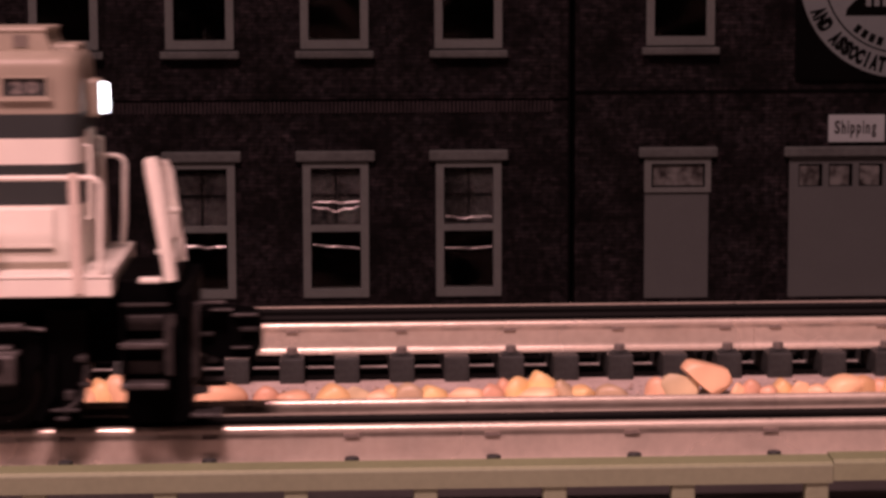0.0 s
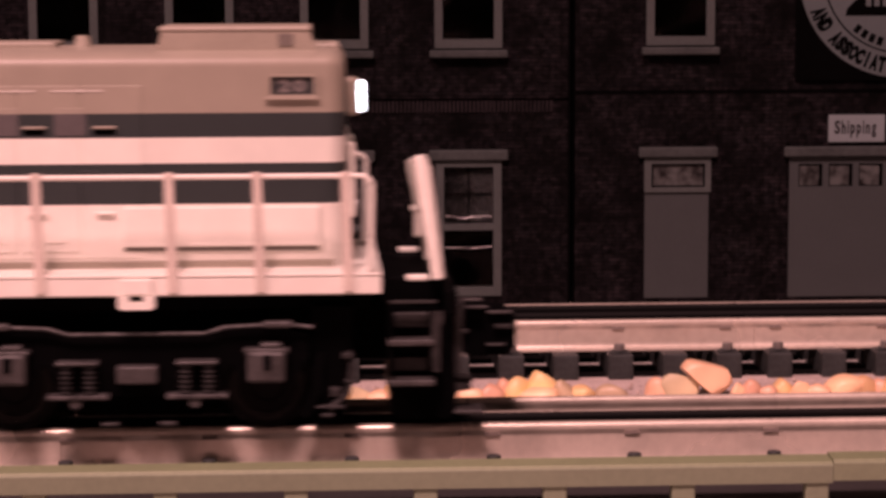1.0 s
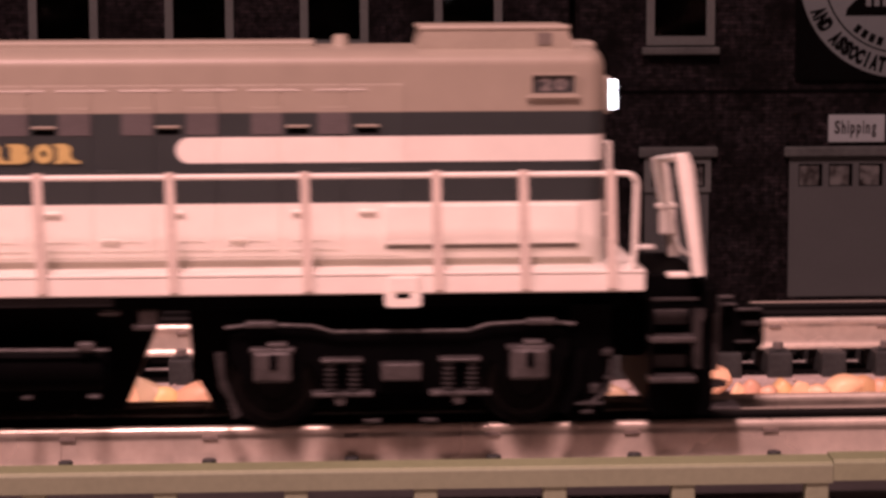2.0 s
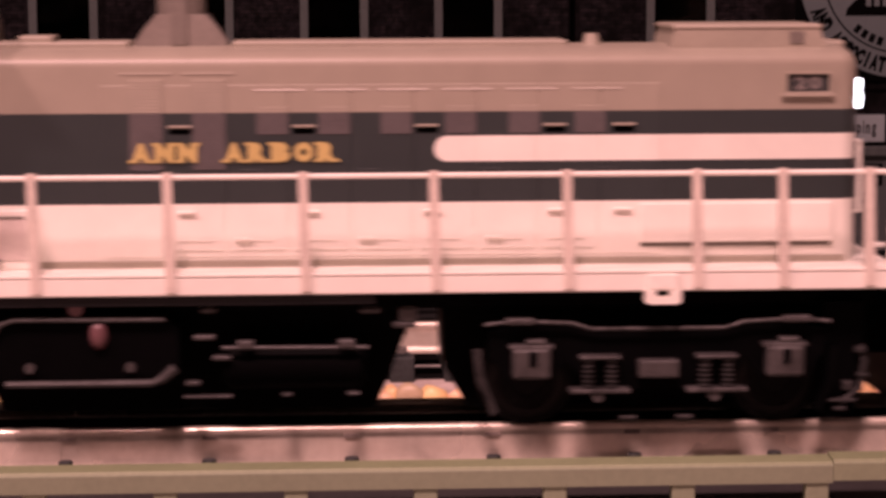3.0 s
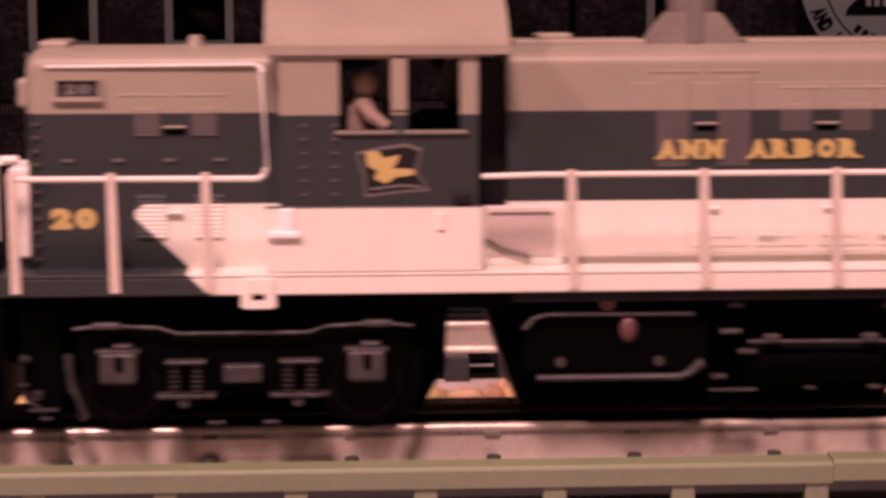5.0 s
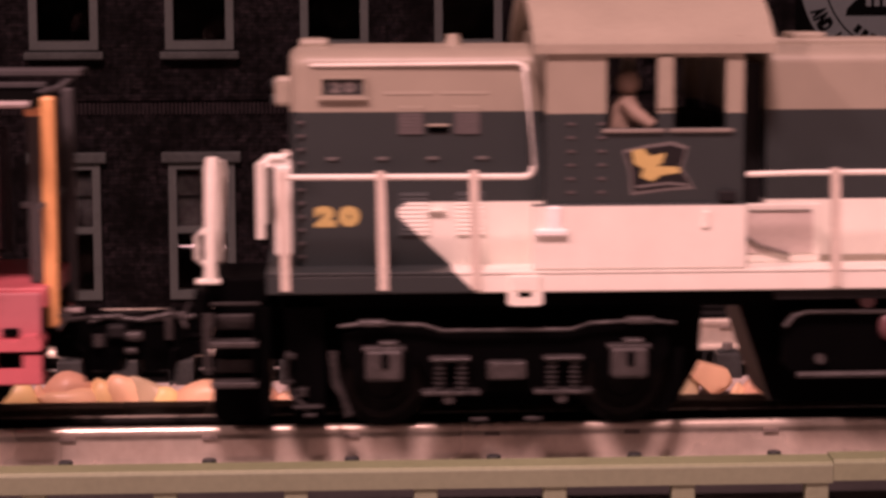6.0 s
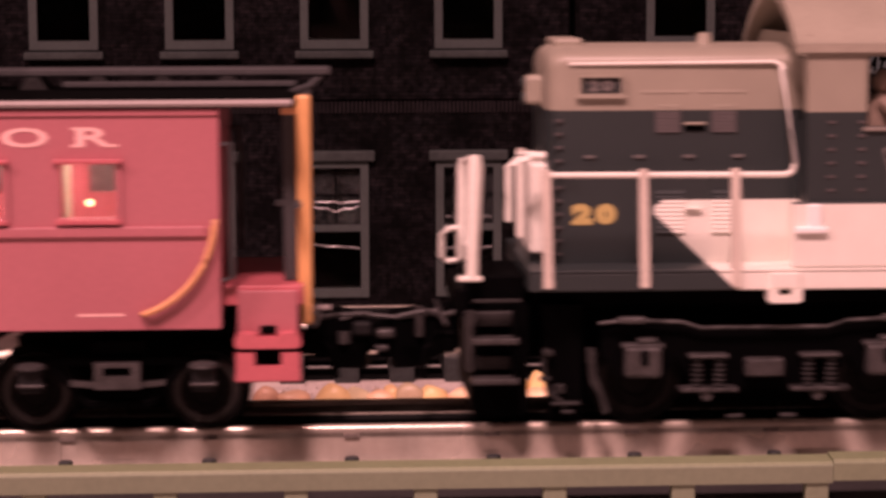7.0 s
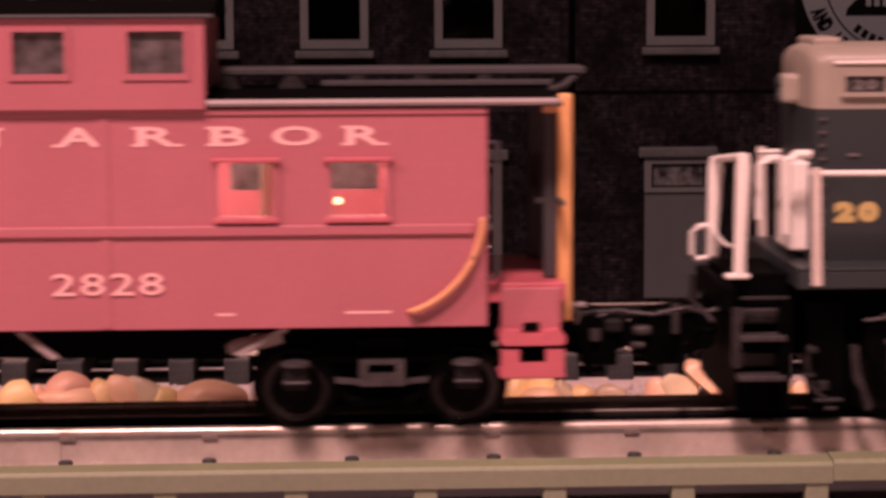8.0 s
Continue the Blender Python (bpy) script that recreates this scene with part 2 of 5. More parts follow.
# ---- shaping helpers, all in millimetres ----
def box(bm, x0, x1, y0, y1, z0, z1, bev=0.0):
    vs = [bm.verts.new((x, y, z)) for x in (x0, x1) for y in (y0, y1) for z in (z0, z1)]
    fs = [bm.faces.new([vs[i] for i in q]) for q in ((0, 1, 3, 2), (4, 6, 7, 5), (0, 4, 5, 1), (2, 3, 7, 6), (0, 2, 6, 4), (1, 5, 7, 3))]
    if bev:
        es = list({e for f in fs for e in f.edges})
        bmesh.ops.bevel(bm, geom=es, offset=bev, segments=2, affect="EDGES", profile=0.5)
    return bm


def prism(bm, outline, axis, a, b):
    """Extrude a closed 2D outline along an axis: for 'x' the outline is (y, z), for 'y' (x, z), for 'z' (x, y)."""
    def place(p, s):
        return {"x": (s, p[0], p[1]), "y": (p[0], s, p[1]), "z": (p[0], p[1], s)}[axis]
    r0, r1 = [bm.verts.new(place(p, a)) for p in outline], [bm.verts.new(place(p, b)) for p in outline]
    k = len(outline)
    for i in range(k):
        bm.faces.new((r0[i], r0[(i + 1) % k], r1[(i + 1) % k], r1[i]))
    bm.faces.new(r0[::-1])
    bm.faces.new(r1)
    return bm


def tube(bm, pts, r, n=8, cap=True):
    pts = [Vector(p) for p in pts]
    rings = []
    for i, p in enumerate(pts):
        d = (pts[min(i + 1, len(pts) - 1)] - pts[max(i - 1, 0)]).normalized()
        side = d.cross(Vector((0, 0, 1)) if abs(d.z) < 0.9 else Vector((0, 1, 0))).normalized()
        up = side.cross(d)
        rr = r[i] if isinstance(r, (list, tuple)) else r
        rings.append([bm.verts.new(p + rr * (math.cos(2 * math.pi * k / n) * side + math.sin(2 * math.pi * k / n) * up)) for k in range(n)])
    for a, b in zip(rings, rings[1:]):
        for k in range(n):
            bm.faces.new((a[k], a[(k + 1) % n], b[(k + 1) % n], b[k]))
    if cap:
        bm.faces.new(rings[0][::-1])
        bm.faces.new(rings[-1])
    return bm


def ball(bm, c, rx, ry, rz, n=12):
    rings = []
    for i in range(1, n // 2):
        th = math.pi * i / (n // 2)
        rings.append([bm.verts.new((c[0] + rx * math.sin(th) * math.cos(2 * math.pi * k / n), c[1] + ry * math.sin(th) * math.sin(2 * math.pi * k / n), c[2] + rz * math.cos(th))) for k in range(n)])
    top, bot = bm.verts.new((c[0], c[1], c[2] + rz)), bm.verts.new((c[0], c[1], c[2] - rz))
    for a, b in zip(rings, rings[1:]):
        for k in range(n):
            bm.faces.new((a[k], b[k], b[(k + 1) % n], a[(k + 1) % n]))
    for k in range(n):
        bm.faces.new((top, rings[0][k], rings[0][(k + 1) % n]))
        bm.faces.new((bot, rings[-1][(k + 1) % n], rings[-1][k]))
    return bm


def sheet_with_holes(bm, x0, x1, z0, z1, y0, y1, holes):
    """An upright slab from y0 to y1 with rectangular openings (xa, xb, za, zb) cut right through it."""
    xs = sorted({x0, x1, *[v for h in holes for v in h[:2]]})
    zs = sorted({z0, z1, *[v for h in holes for v in h[2:]]})
    xs, zs = [x for x in xs if x0 <= x <= x1], [z for z in zs if z0 <= z <= z1]

    def solid(i, j):
        if not (0 <= i < len(xs) - 1 and 0 <= j < len(zs) - 1):
            return False
        cx, cz = (xs[i] + xs[i + 1]) / 2, (zs[j] + zs[j + 1]) / 2
        return not any(h[0] < cx < h[1] and h[2] < cz < h[3] for h in holes)
    vert = {}

    def v(i, j, y):
        key = (i, j, y)
        if key not in vert:
            vert[key] = bm.verts.new((xs[i], y, zs[j]))
        return vert[key]
    for i in range(len(xs) - 1):
        for j in range(len(zs) - 1):
            if not solid(i, j):
                continue
            bm.faces.new((v(i, j, y0), v(i + 1, j, y0), v(i + 1, j + 1, y0), v(i, j + 1, y0)))
            bm.faces.new((v(i, j, y1), v(i, j + 1, y1), v(i + 1, j + 1, y1), v(i + 1, j, y1)))
            for di, dj, a, b in ((-1, 0, (i, j), (i, j + 1)), (1, 0, (i + 1, j + 1), (i + 1, j)), (0, -1, (i + 1, j), (i, j)), (0, 1, (i, j + 1), (i + 1, j + 1))):
                if not solid(i + di, j + dj):
                    bm.faces.new((v(*a, y0), v(*b, y0), v(*b, y1), v(*a, y1)))
    return bm


def mesh_of(name, bm, material, smooth=False):
    bmesh.ops.recalc_face_normals(bm, faces=bm.faces)
    bmesh.ops.scale(bm, vec=(MM, MM, MM), verts=bm.verts)
    me = bpy.data.meshes.new(name)
    bm.to_mesh(me)
    bm.free()
    me.materials.append(material)
    if smooth:
        for f in me.polygons:
            f.use_smooth = True
        me.set_sharp_from_angle(angle=radians(35))
    return me


def part(name, bm, material, parent=None, label="", smooth=False, at=None):
    ob = new(name, mesh_of(name, bm, material, smooth))
    ob.parent = parent
    if at is not None:
        ob.matrix_basis = at
    return tagged(ob, label) if label else ob


def thing(name, label, category, group="", at=None, kind=""):
    ob = new(name)
    ob.empty_display_size = 0.01
    if at is not None:
        ob.matrix_basis = at
    return tagged(ob, label, category, group, kind)


def B():
    return bmesh.new()


def letters(bm, text, x0, x1, z0, z1, y, depth=0.15, bold=0.02, serif=0.0, gap=0.0):
    """Raised letters of the built-in font, each stretched to its own cell, on a face that looks to -y."""
    cells = len(text)
    pitch = (x1 - x0 + gap) / cells
    for i, ch in enumerate(text):
        if ch == " ":
            continue
        one_letter(bm, ch, Matrix.Translation((x0 + i * pitch, y, z0)), pitch - gap, z1 - z0, depth, bold, serif)


def one_letter(bm, ch, m, w, h, depth=0.15, bold=0.02, serif=0.0):
    cu = bpy.data.curves.new("glyph", "FONT")
    cu.body, cu.size, cu.offset, cu.resolution_u = ch, 1.0, bold, 3
    ob = bpy.data.objects.new("glyph", cu)
    scene.collection.objects.link(ob)
    me = bpy.data.meshes.new_from_object(ob.evaluated_get(bpy.context.evaluated_depsgraph_get()))
    bpy.data.objects.remove(ob)
    co = np.array([v.co[:] for v in me.vertices])
    lo, hi = co.min(0), co.max(0)
    vs = []
    for c in co:
        u, t = (c[0] - lo[0]) / max(hi[0] - lo[0], 1e-6), (c[1] - lo[1]) / max(hi[1] - lo[1], 1e-6)
        vs.append(bm.verts.new(m @ Vector((u * w, -depth, t * h))))
    for f in me.polygons:
        try:
            bm.faces.new([vs[i] for i in f.vertices])
        except ValueError:
            pass
    bpy.data.meshes.remove(me)
    if serif:
        feet = {"A": [(0, 0), (1, 0)], "N": [(0, 0), (0, 1), (1, 1)], "R": [(0, 0), (0, 1), (1, 0)], "B": [(0, 0), (0, 1)]}.get(ch, [])
        for u, t in feet:
            t0, t1 = (0, 0.13) if t == 0 else (0.87, 1)
            q = [(u * w - serif, t0 * h), (u * w + serif, t0 * h), (u * w + serif, t1 * h), (u * w - serif, t1 * h)]
            bm.faces.new([bm.verts.new(m @ Vector((a, -depth * 1.05, b))) for a, b in q])


def arc_pts(c, r, a0, a1, n, fn):
    return [fn(c[0] + r * math.cos(radians(a0 + (a1 - a0) * i / n)), c[1] + r * math.sin(radians(a0 + (a1 - a0) * i / n))) for i in range(n + 1)]


# ---- ground and room ----
def ground_and_room():
    tagged(part("ground", box(B(), -1800, 1800, -2400, 1800, -20, 0), SAND), "sandy pale board that carries the model railway", "ground", kind="structure")
    for nm, q in (("wall_west", (-1850, -1800, -2400, 1800, -20, 2900)), ("wall_east", (1800, 1850, -2400, 1800, -20, 2900)),
                  ("wall_north", (-1850, 1850, 1800, 1850, -20, 2900)), ("wall_south", (-1850, 1850, -2450, -2400, -20, 2900)),
                  ("ceiling", (-1850, 1850, -2450, 1850, 2900, 2950))):
        tagged(part(nm, box(B(), *q), ROOM_PAINT), "plain painted room shell in deep shade", "wall" if "wall" in nm else "ceiling", kind="structure")


# ---- track ----
def rail_outline(c, broad=True, drop=0.0):
    half = [(0.35, 17.0), (0.75, 16.93), (1.10, 16.72), (1.34, 16.36), (1.45, 15.9), (1.40, 15.35), (1.15, 14.75), (0.86, 14.3), (0.80, 13.7), (1.05, 10.4)]
    half += [(1.15, 9.2), (1.5, 8.75), (2.1, 8.5), (2.35, 8.2), (2.35, 7.6)] if broad else [(1.12, 8.6), (1.4, 8.1), (2.0, 7.9), (2.0, 7.6)]
    half = [(a, z - drop if z > 10.5 else z) for a, z in half]
    return [(c - a, z) for a, z in half] + [(c + a, z) for a, z in half[::-1]]


def track(name, label, mid, x0, x1, ties, joints, dark_back=False):
    """Three tinned rails on black ties; every other tie has a screw by the rail."""
    t = thing(name, label, "railway track", "model tracks")
    for off, nm in ((-16, "rail"), (0, "middle_rail"), (16, "rail")):
        cuts = [x0, *joints, x1]
        for a, b in zip(cuts, cuts[1:]):
            # Far outer rail is coloured black for shade; its head strip is the highlight.
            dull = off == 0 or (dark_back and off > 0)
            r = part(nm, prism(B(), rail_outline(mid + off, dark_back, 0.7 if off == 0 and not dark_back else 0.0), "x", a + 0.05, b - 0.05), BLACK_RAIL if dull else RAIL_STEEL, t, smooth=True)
            wear = 1.1 if off > 0 else 0.0 if dark_back else 0.75
            if dull and wear:
                part("worn_and_lit_head", box(B(), a + 0.15, b - 0.15, mid + off - wear, mid + off + wear, 17.0 - (0 if off else 0.7), 17.25 - (0 if off else 0.7), 0.1), RAIL_STEEL, r)
    tie = mesh_of("tie", box(B(), -3.75, 3.75, -26, 26, 0.0, 7.6, 0.5), TIE_BLACK)
    screw = mesh_of("screw", tube(B(), [(0, 0, 8.0), (0, 0, 9.7), (0, 0, 9.95)], [1.7, 1.7, 1.45], 16), SCREW_STEEL if dark_back else TIE_BLACK)
    bm = box(B(), -3.3, 3.3, -2.2, 2.2, 7.15, 7.7, 0.2)
    tube(bm, [(0, 0, 7.6), (0, 0, 8.1)], 2.4, 12)
    plate = mesh_of("tie_plate", bm, TIE_BLACK)
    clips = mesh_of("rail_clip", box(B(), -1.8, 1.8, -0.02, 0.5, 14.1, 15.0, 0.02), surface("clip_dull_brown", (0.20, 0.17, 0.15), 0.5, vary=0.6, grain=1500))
    for x, has in ties:
        ob = new("tie", tie)
        ob.parent, ob.matrix_basis = t, pose(x * MM, mid * MM, 0)
        if has:
            clip = new("rail_clip", clips)
            clip.parent, clip.matrix_basis = t, pose(x * MM, (mid - 17.5) * MM, 0)
            for s in (-1, 1):
                k = new("screw", screw)
                k.parent, k.matrix_basis = t, pose(x * MM, (mid + s * 21.5) * MM, 0.4 * MM)
                k = new("tie_plate", plate)
                k.parent, k.matrix_basis = t, pose(x * MM, (mid + s * 21.5) * MM, 0.4 * MM)
    return t


def tracks():
    far = [(-9.1 + 16.55 * i, i % 2 == 0) for i in range(-22, 9)] + [(138.8 + 16.55 * i, i % 2 == 0) for i in range(14)]
    track("far_track", "silver three-rail model track on black plastic ties", FAR_Y, -380, 370, far, [132.2], True)
    near = [(6.7 + 16.55 * i, i % 2 == 0) for i in range(-26, 26)]
    track("near_track", "silver three-rail model track under the train", TRACK_Y, -700, 560, near, [-61.0])
    # Thin black sheets are added to keep the ground between the ties dark.
    tagged(part("track_mat", box(B(), -380, 370, FAR_Y - 21, FAR_Y + 30, 0.0, 0.4), BED_BLACK), "thin matt black sheet added to darken the gaps between the far ties", "mat", kind="structure")
    bm = tube(B(), [(-380, FAR_Y - 2.0, 0.8), (370, FAR_Y - 2.0, 0.8)], 0.38, 8)
    tagged(part("feeder_wire", bm, HOUSING_GREY), "dull grey feeder wire lying along the far track", "wire")
    tagged(part("roadbed_edge", box(B(), -700, 560, -31.5, TRACK_Y - 27.1, 0.0, 5.2, 0.5), ROADBED), "dull dark grey roadbed edge beside the near track", "roadbed", kind="structure")
    tagged(part("near_track_mat", box(B(), -700, 560, TRACK_Y - 27, TRACK_Y + 27, 0.0, 0.4), BED_BLACK), "thin matt black sheet added to darken the gaps between the near ties", "mat", kind="structure")


def fence_section(x0, x1, mat, dz, posts):
    f = thing("trackside_fence", "low olive-tan plastic fence with square posts beside the track", "fence", "trackside fences")
    y = -35.0
    part("top_rail", prism(B(), [(y - 2.6, 10.0 + dz), (y - 2.8, 13.9 + dz), (y - 2.4, 14.2 + dz), (y + 4.0, 14.2 + dz), (y + 4.2, 10.0 + dz)], "x", x0, x1), mat, f)
    part("cap", prism(B(), [(y - 2.5, 14.1 + dz), (y - 1.9, 14.7 + dz), (y + 3.7, 15.2 + dz), (y + 4.3, 14.7 + dz), (y + 4.4, 14.1 + dz)], "x", x0 + 0.05, x1 - 0.05), OLIVE_CAP, f, "greener worn cap")
    part("bottom_rail", box(B(), x0, x1, y - 1.5, y + 1.2, 0, 2.2, 0.4), mat, f)
    for x in posts:
        part("post", box(B(), x - 2.6, x + 2.6, y - 2.0, y + 1.4, 0, 10.3 + dz, 0.4), mat, f)
    return f


def fences():
    fence_section(-220, 112.5, OLIVE, 0, [-6.0 + 28.45 * k for k in range(-7, 4)] + [109.2])
    fence_section(112.6, 330, OLIVE_PALE, 0.5, [137.7 + 28.45 * k for k in range(7)])


# ---- pebbles ----
def pebble_mesh(seed, tone, cuts=4, planes=()):
    """A worn stone that fills a unit box: a lumpy ball with flattened facets."""
    rnd = random.Random(seed)
    bm = B()
    bmesh.ops.create_icosphere(bm, subdivisions=3, radius=0.5)
    off = Vector((rnd.uniform(-50, 50), rnd.uniform(-50, 50), seed * 3.1))
    for v in bm.verts:
        n0 = noise.noise(v.co * 1.7 + off)
        v.co *= 1 + 0.20 * n0 + 0.05 * noise.noise(v.co * 4 + off)
    faces = [(Vector((rnd.gauss(0, 1), rnd.gauss(0, 1), rnd.gauss(0, 1))).normalized(), rnd.uniform(0.28, 0.40)) for _ in range(cuts)]
    faces += [(Vector(d).normalized(), c) for d, c in planes]
    for i, (d, cut) in enumerate(faces):
        for v in bm.verts:
            over = v.co.dot(d) - cut
            if over > 0:
                v.co -= d * over * (0.7 if i < cuts else 0.96)
    for k in range(3):
        lo, hi = min(v.co[k] for v in bm.verts), max(v.co[k] for v in bm.verts)
        for v in bm.verts:
            v.co[k] = (v.co[k] - lo) / (hi - lo) - 0.5
    return mesh_of("pebble", bm, PEBBLES[tone], True)


def pebbles():
    shapes = [[pebble_mesh(i + 5 * tone, tone) for i in range(5)] for tone in range(3)]
    wedge = pebble_mesh(41, 1, 2, (((0.30, 0, 1), 0.24), ((-0.74, -0.1, -0.66), 0.18), ((1, 0, 0.35), 0.40), ((0.1, -1, 0.2), 0.22)))
    rnd = random.Random(4)
    # across, along the depth, width, height, tone
    spots = [(-16.3, 118, 5.6, 5.1, 1), (-8.6, 118, 7.3, 3.7, 1), (3.6, 118, 8.1, 5.5, 0), (10.2, 118, 5.2, 4.6, 2), (16.1, 118, 6.5, 3.7, 1), (20.0, 118, 3.9, 5.0, 0),
             (25.1, 118, 6.3, 5.7, 2), (31.5, 118, 6.5, 4.8, 0), (41.2, 118, 8.1, 4.1, 1), (48.2, 118, 5.7, 5.0, 1), (52.5, 121, 4.1, 6.0, 1), (56.7, 121, 6.6, 6.5, 0),
             (63.5, 121, 7.5, 8.2, 0), (62.2, 118, 10.3, 4.0, 1), (69.5, 118, 4.4, 6.0, 2), (74.9, 118, 5.4, 4.1, 0), (83.5, 118, 7.0, 4.5, 2), (97.7, 121, 5.8, 5.8, 1),
             (103.5, 121, 8.3, 7.0, 2), (120.1, 118, 3.8, 4.3, 1), (124.2, 118, 4.5, 5.3, 1), (128.7, 118, 4.5, 3.4, 1), (134.0, 121, 5.0, 4.8, 0), (138.4, 118, 4.8, 4.6, 1),
             (143.4, 118, 5.8, 3.7, 1), (152.1, 121, 11.3, 5.9, 1), (157.8, 121, 6.7, 5.5, 0), (163.2, 121, 5.8, 4.6, 1), (-86.5, 118, 9.9, 8.0, 0), (-81.1, 118, 3.3, 6.6, 1),
             (-73.2, 121, 13.3, 9.8, 1), (-72.6, 118, 14.8, 5.6, 1), (-63.0, 121, 8.0, 7.5, 0), (-51.4, 121, 12.1, 7.9, 2), (-45.2, 118, 6.4, 5.4, 0), (-32.3, 118, 17.7, 7.2, 1)]
    for i in range(10):
        spots.append((-98 - 11 * i + rnd.uniform(-3, 3), rnd.uniform(115, 124), rnd.uniform(7, 12), rnd.uniform(5, 8), i % 3))
        spots.append((172 + 12 * i + rnd.uniform(-3, 3), rnd.uniform(115, 124), rnd.uniform(7, 12), rnd.uniform(4, 7), i % 2))
    stones = [(x, y, w, h, shapes[tone][i % 5], rnd.uniform(-0.3, 0.3), rnd.uniform(-0.12, 0.12), True) for i, (x, y, w, h, tone) in enumerate(spots)]
    stones += [(111.6, 121, 14.9, 10.3, wedge, 0.0, 0.0, False), (-56.2, 121, 8.8, 9.7, shapes[1][2], 0.2, -0.42, True)]
    for x, y, w, h, mesh, turn, lean, sunk in stones:
        ob = new("pebble", mesh)
        ob.matrix_basis = Matrix.Translation((x * MM, (y + 2) * MM, h * (0.18 if sunk else 0.52) * MM)) @ Matrix.Rotation(turn, 4, "Z") @ Matrix.Rotation(lean, 4, "Y") @ Matrix.Diagonal((w * (1.02 if not sunk else 1.45 if w < 9 else 1.25), min(w, 11) * rnd.uniform(0.85, 1.15), h * (1.56 if sunk else 1.0), 1))
        tagged(ob, "rounded orange-tan pebble on the sandy board", "pebble", "pebbles between the tracks")
    bm = B()
    for i in range(2600):
        x, y, s = rnd.uniform(-170, 280), rnd.gauss(119, 11), rnd.uniform(0.25, 0.6) if i % 6 else rnd.uniform(0.7, 1.25)
        if not 62 < y < 147:
            continue
        c = Vector((x, y, s * 0.4))
        vs = [bm.verts.new(c + s * Vector(d) * rnd.uniform(0.7, 1.2)) for d in ((1, 0, 0), (-1, 0, 0), (0, 1, 0), (0, -1, 0), (0, 0, 0.9), (0, 0, -0.4))]
        for a, b, q in ((0, 2, 4), (2, 1, 4), (1, 3, 4), (3, 0, 4), (2, 0, 5), (1, 2, 5), (3, 1, 5), (0, 3, 5)):
            bm.faces.new((vs[a], vs[b], vs[q]))
    tagged(part("grit", bm, GRIT), "fine tan grit strewn between the tracks", "grit", kind="stuff")


# ---- street front ----
def sash_window(parent, xc, z0, z1, w, y, sill=True, lintel=False, muntins=False, creases=()):
    """A double-hung window set in the brick wall: frame, meeting rail, two panes, stone sill or lintel."""
    win = new("window")
    win.parent = parent
    x0, x1 = xc - w / 2, xc + w / 2
    fw = 2.9
    bm = B()
    mid = (z0 + z1) / 2 + 0.6
    sheet_with_holes(bm, x0, x1, z0, z1, y - 0.9, y + 1.6, [(x0 + fw, x1 - fw, z0 + 3.2, mid - 1.1), (x0 + fw, x1 - fw, mid + 1.1, z1 - 2.0)])
    part("window_frame", bm, TRIM, win)
    for a, b, yy in ((z0 + 2.8, mid - 0.7, y + 0.2), (mid + 0.7, z1 - 1.6, y + 0.7)):
        part("pane", box(B(), x0 + fw - 0.4, x1 - fw + 0.4, yy, yy + 0.25, a, b), GLASS, win).visible_shadow = False
    if muntins:
        bm = B()
        box(bm, xc - 0.35, xc + 0.35, y + 1.0, y + 1.5, mid + 1, z1 - 2)
        box(bm, x0 + fw - 0.3, x1 - fw + 0.3, y + 1.05, y + 1.45, (mid + z1) / 2 - 0.4, (mid + z1) / 2 + 0.3)
        part("muntin", bm, SIGN_BLACK, win)
        part("smudged_film", box(B(), x0 + fw - 0.3, x1 - fw + 0.3, y + 1.55, y + 1.65, mid + 0.9, z1 - 1.8), SMUDGE, win)
    if creases:
        for z, amp, ph, slope, thick in creases:
            pts = [(x0 + fw + 0.5 + (w - 2 * fw - 1) * k / 16, y + 0.1, z + slope * (k / 16 - 0.5) + amp * (math.sin(0.42 * k + ph) + 0.5 * math.sin(1.1 * k + 2 * ph))) for k in range(17)]
            part("film_crease", tube(B(), pts, [thick * (0.1 + 0.13 * abs(math.sin(0.31 * k + ph))) for k in range(17)], 6), FILM_CREASE, win, smooth=True)
    if sill:
        part("window_sill", box(B(), xc - 14.2, xc + 14.2, y - 3.2, y + 0.6, z0 - 3.4, z0 - 0.7, 0.5), LINTEL, win)
    if lintel:
        part("lintel", box(B(), xc - 14.4, xc + 14.4, y - 2.2, y + 0.6, z1 + 0.3, z1 + 4.2, 0.6), LINTEL, win)


def shell(parent, x0, x1, holes, top=205.0):
    y = WALL_Y
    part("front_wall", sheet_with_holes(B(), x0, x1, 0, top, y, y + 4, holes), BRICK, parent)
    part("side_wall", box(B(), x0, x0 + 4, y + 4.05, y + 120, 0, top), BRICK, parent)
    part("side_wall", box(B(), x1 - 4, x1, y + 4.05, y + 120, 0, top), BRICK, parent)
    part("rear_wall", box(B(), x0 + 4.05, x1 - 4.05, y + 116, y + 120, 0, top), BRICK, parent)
    part("roof", box(B(), x0, x1, y, y + 120, top + 0.1, top + 4), BED_BLACK, parent)
    # Added near-black sheets keep the rooms behind the windows dark.
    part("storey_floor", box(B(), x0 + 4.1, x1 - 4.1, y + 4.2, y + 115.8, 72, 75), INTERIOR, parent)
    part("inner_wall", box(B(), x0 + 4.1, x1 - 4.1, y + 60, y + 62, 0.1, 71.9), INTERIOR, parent)


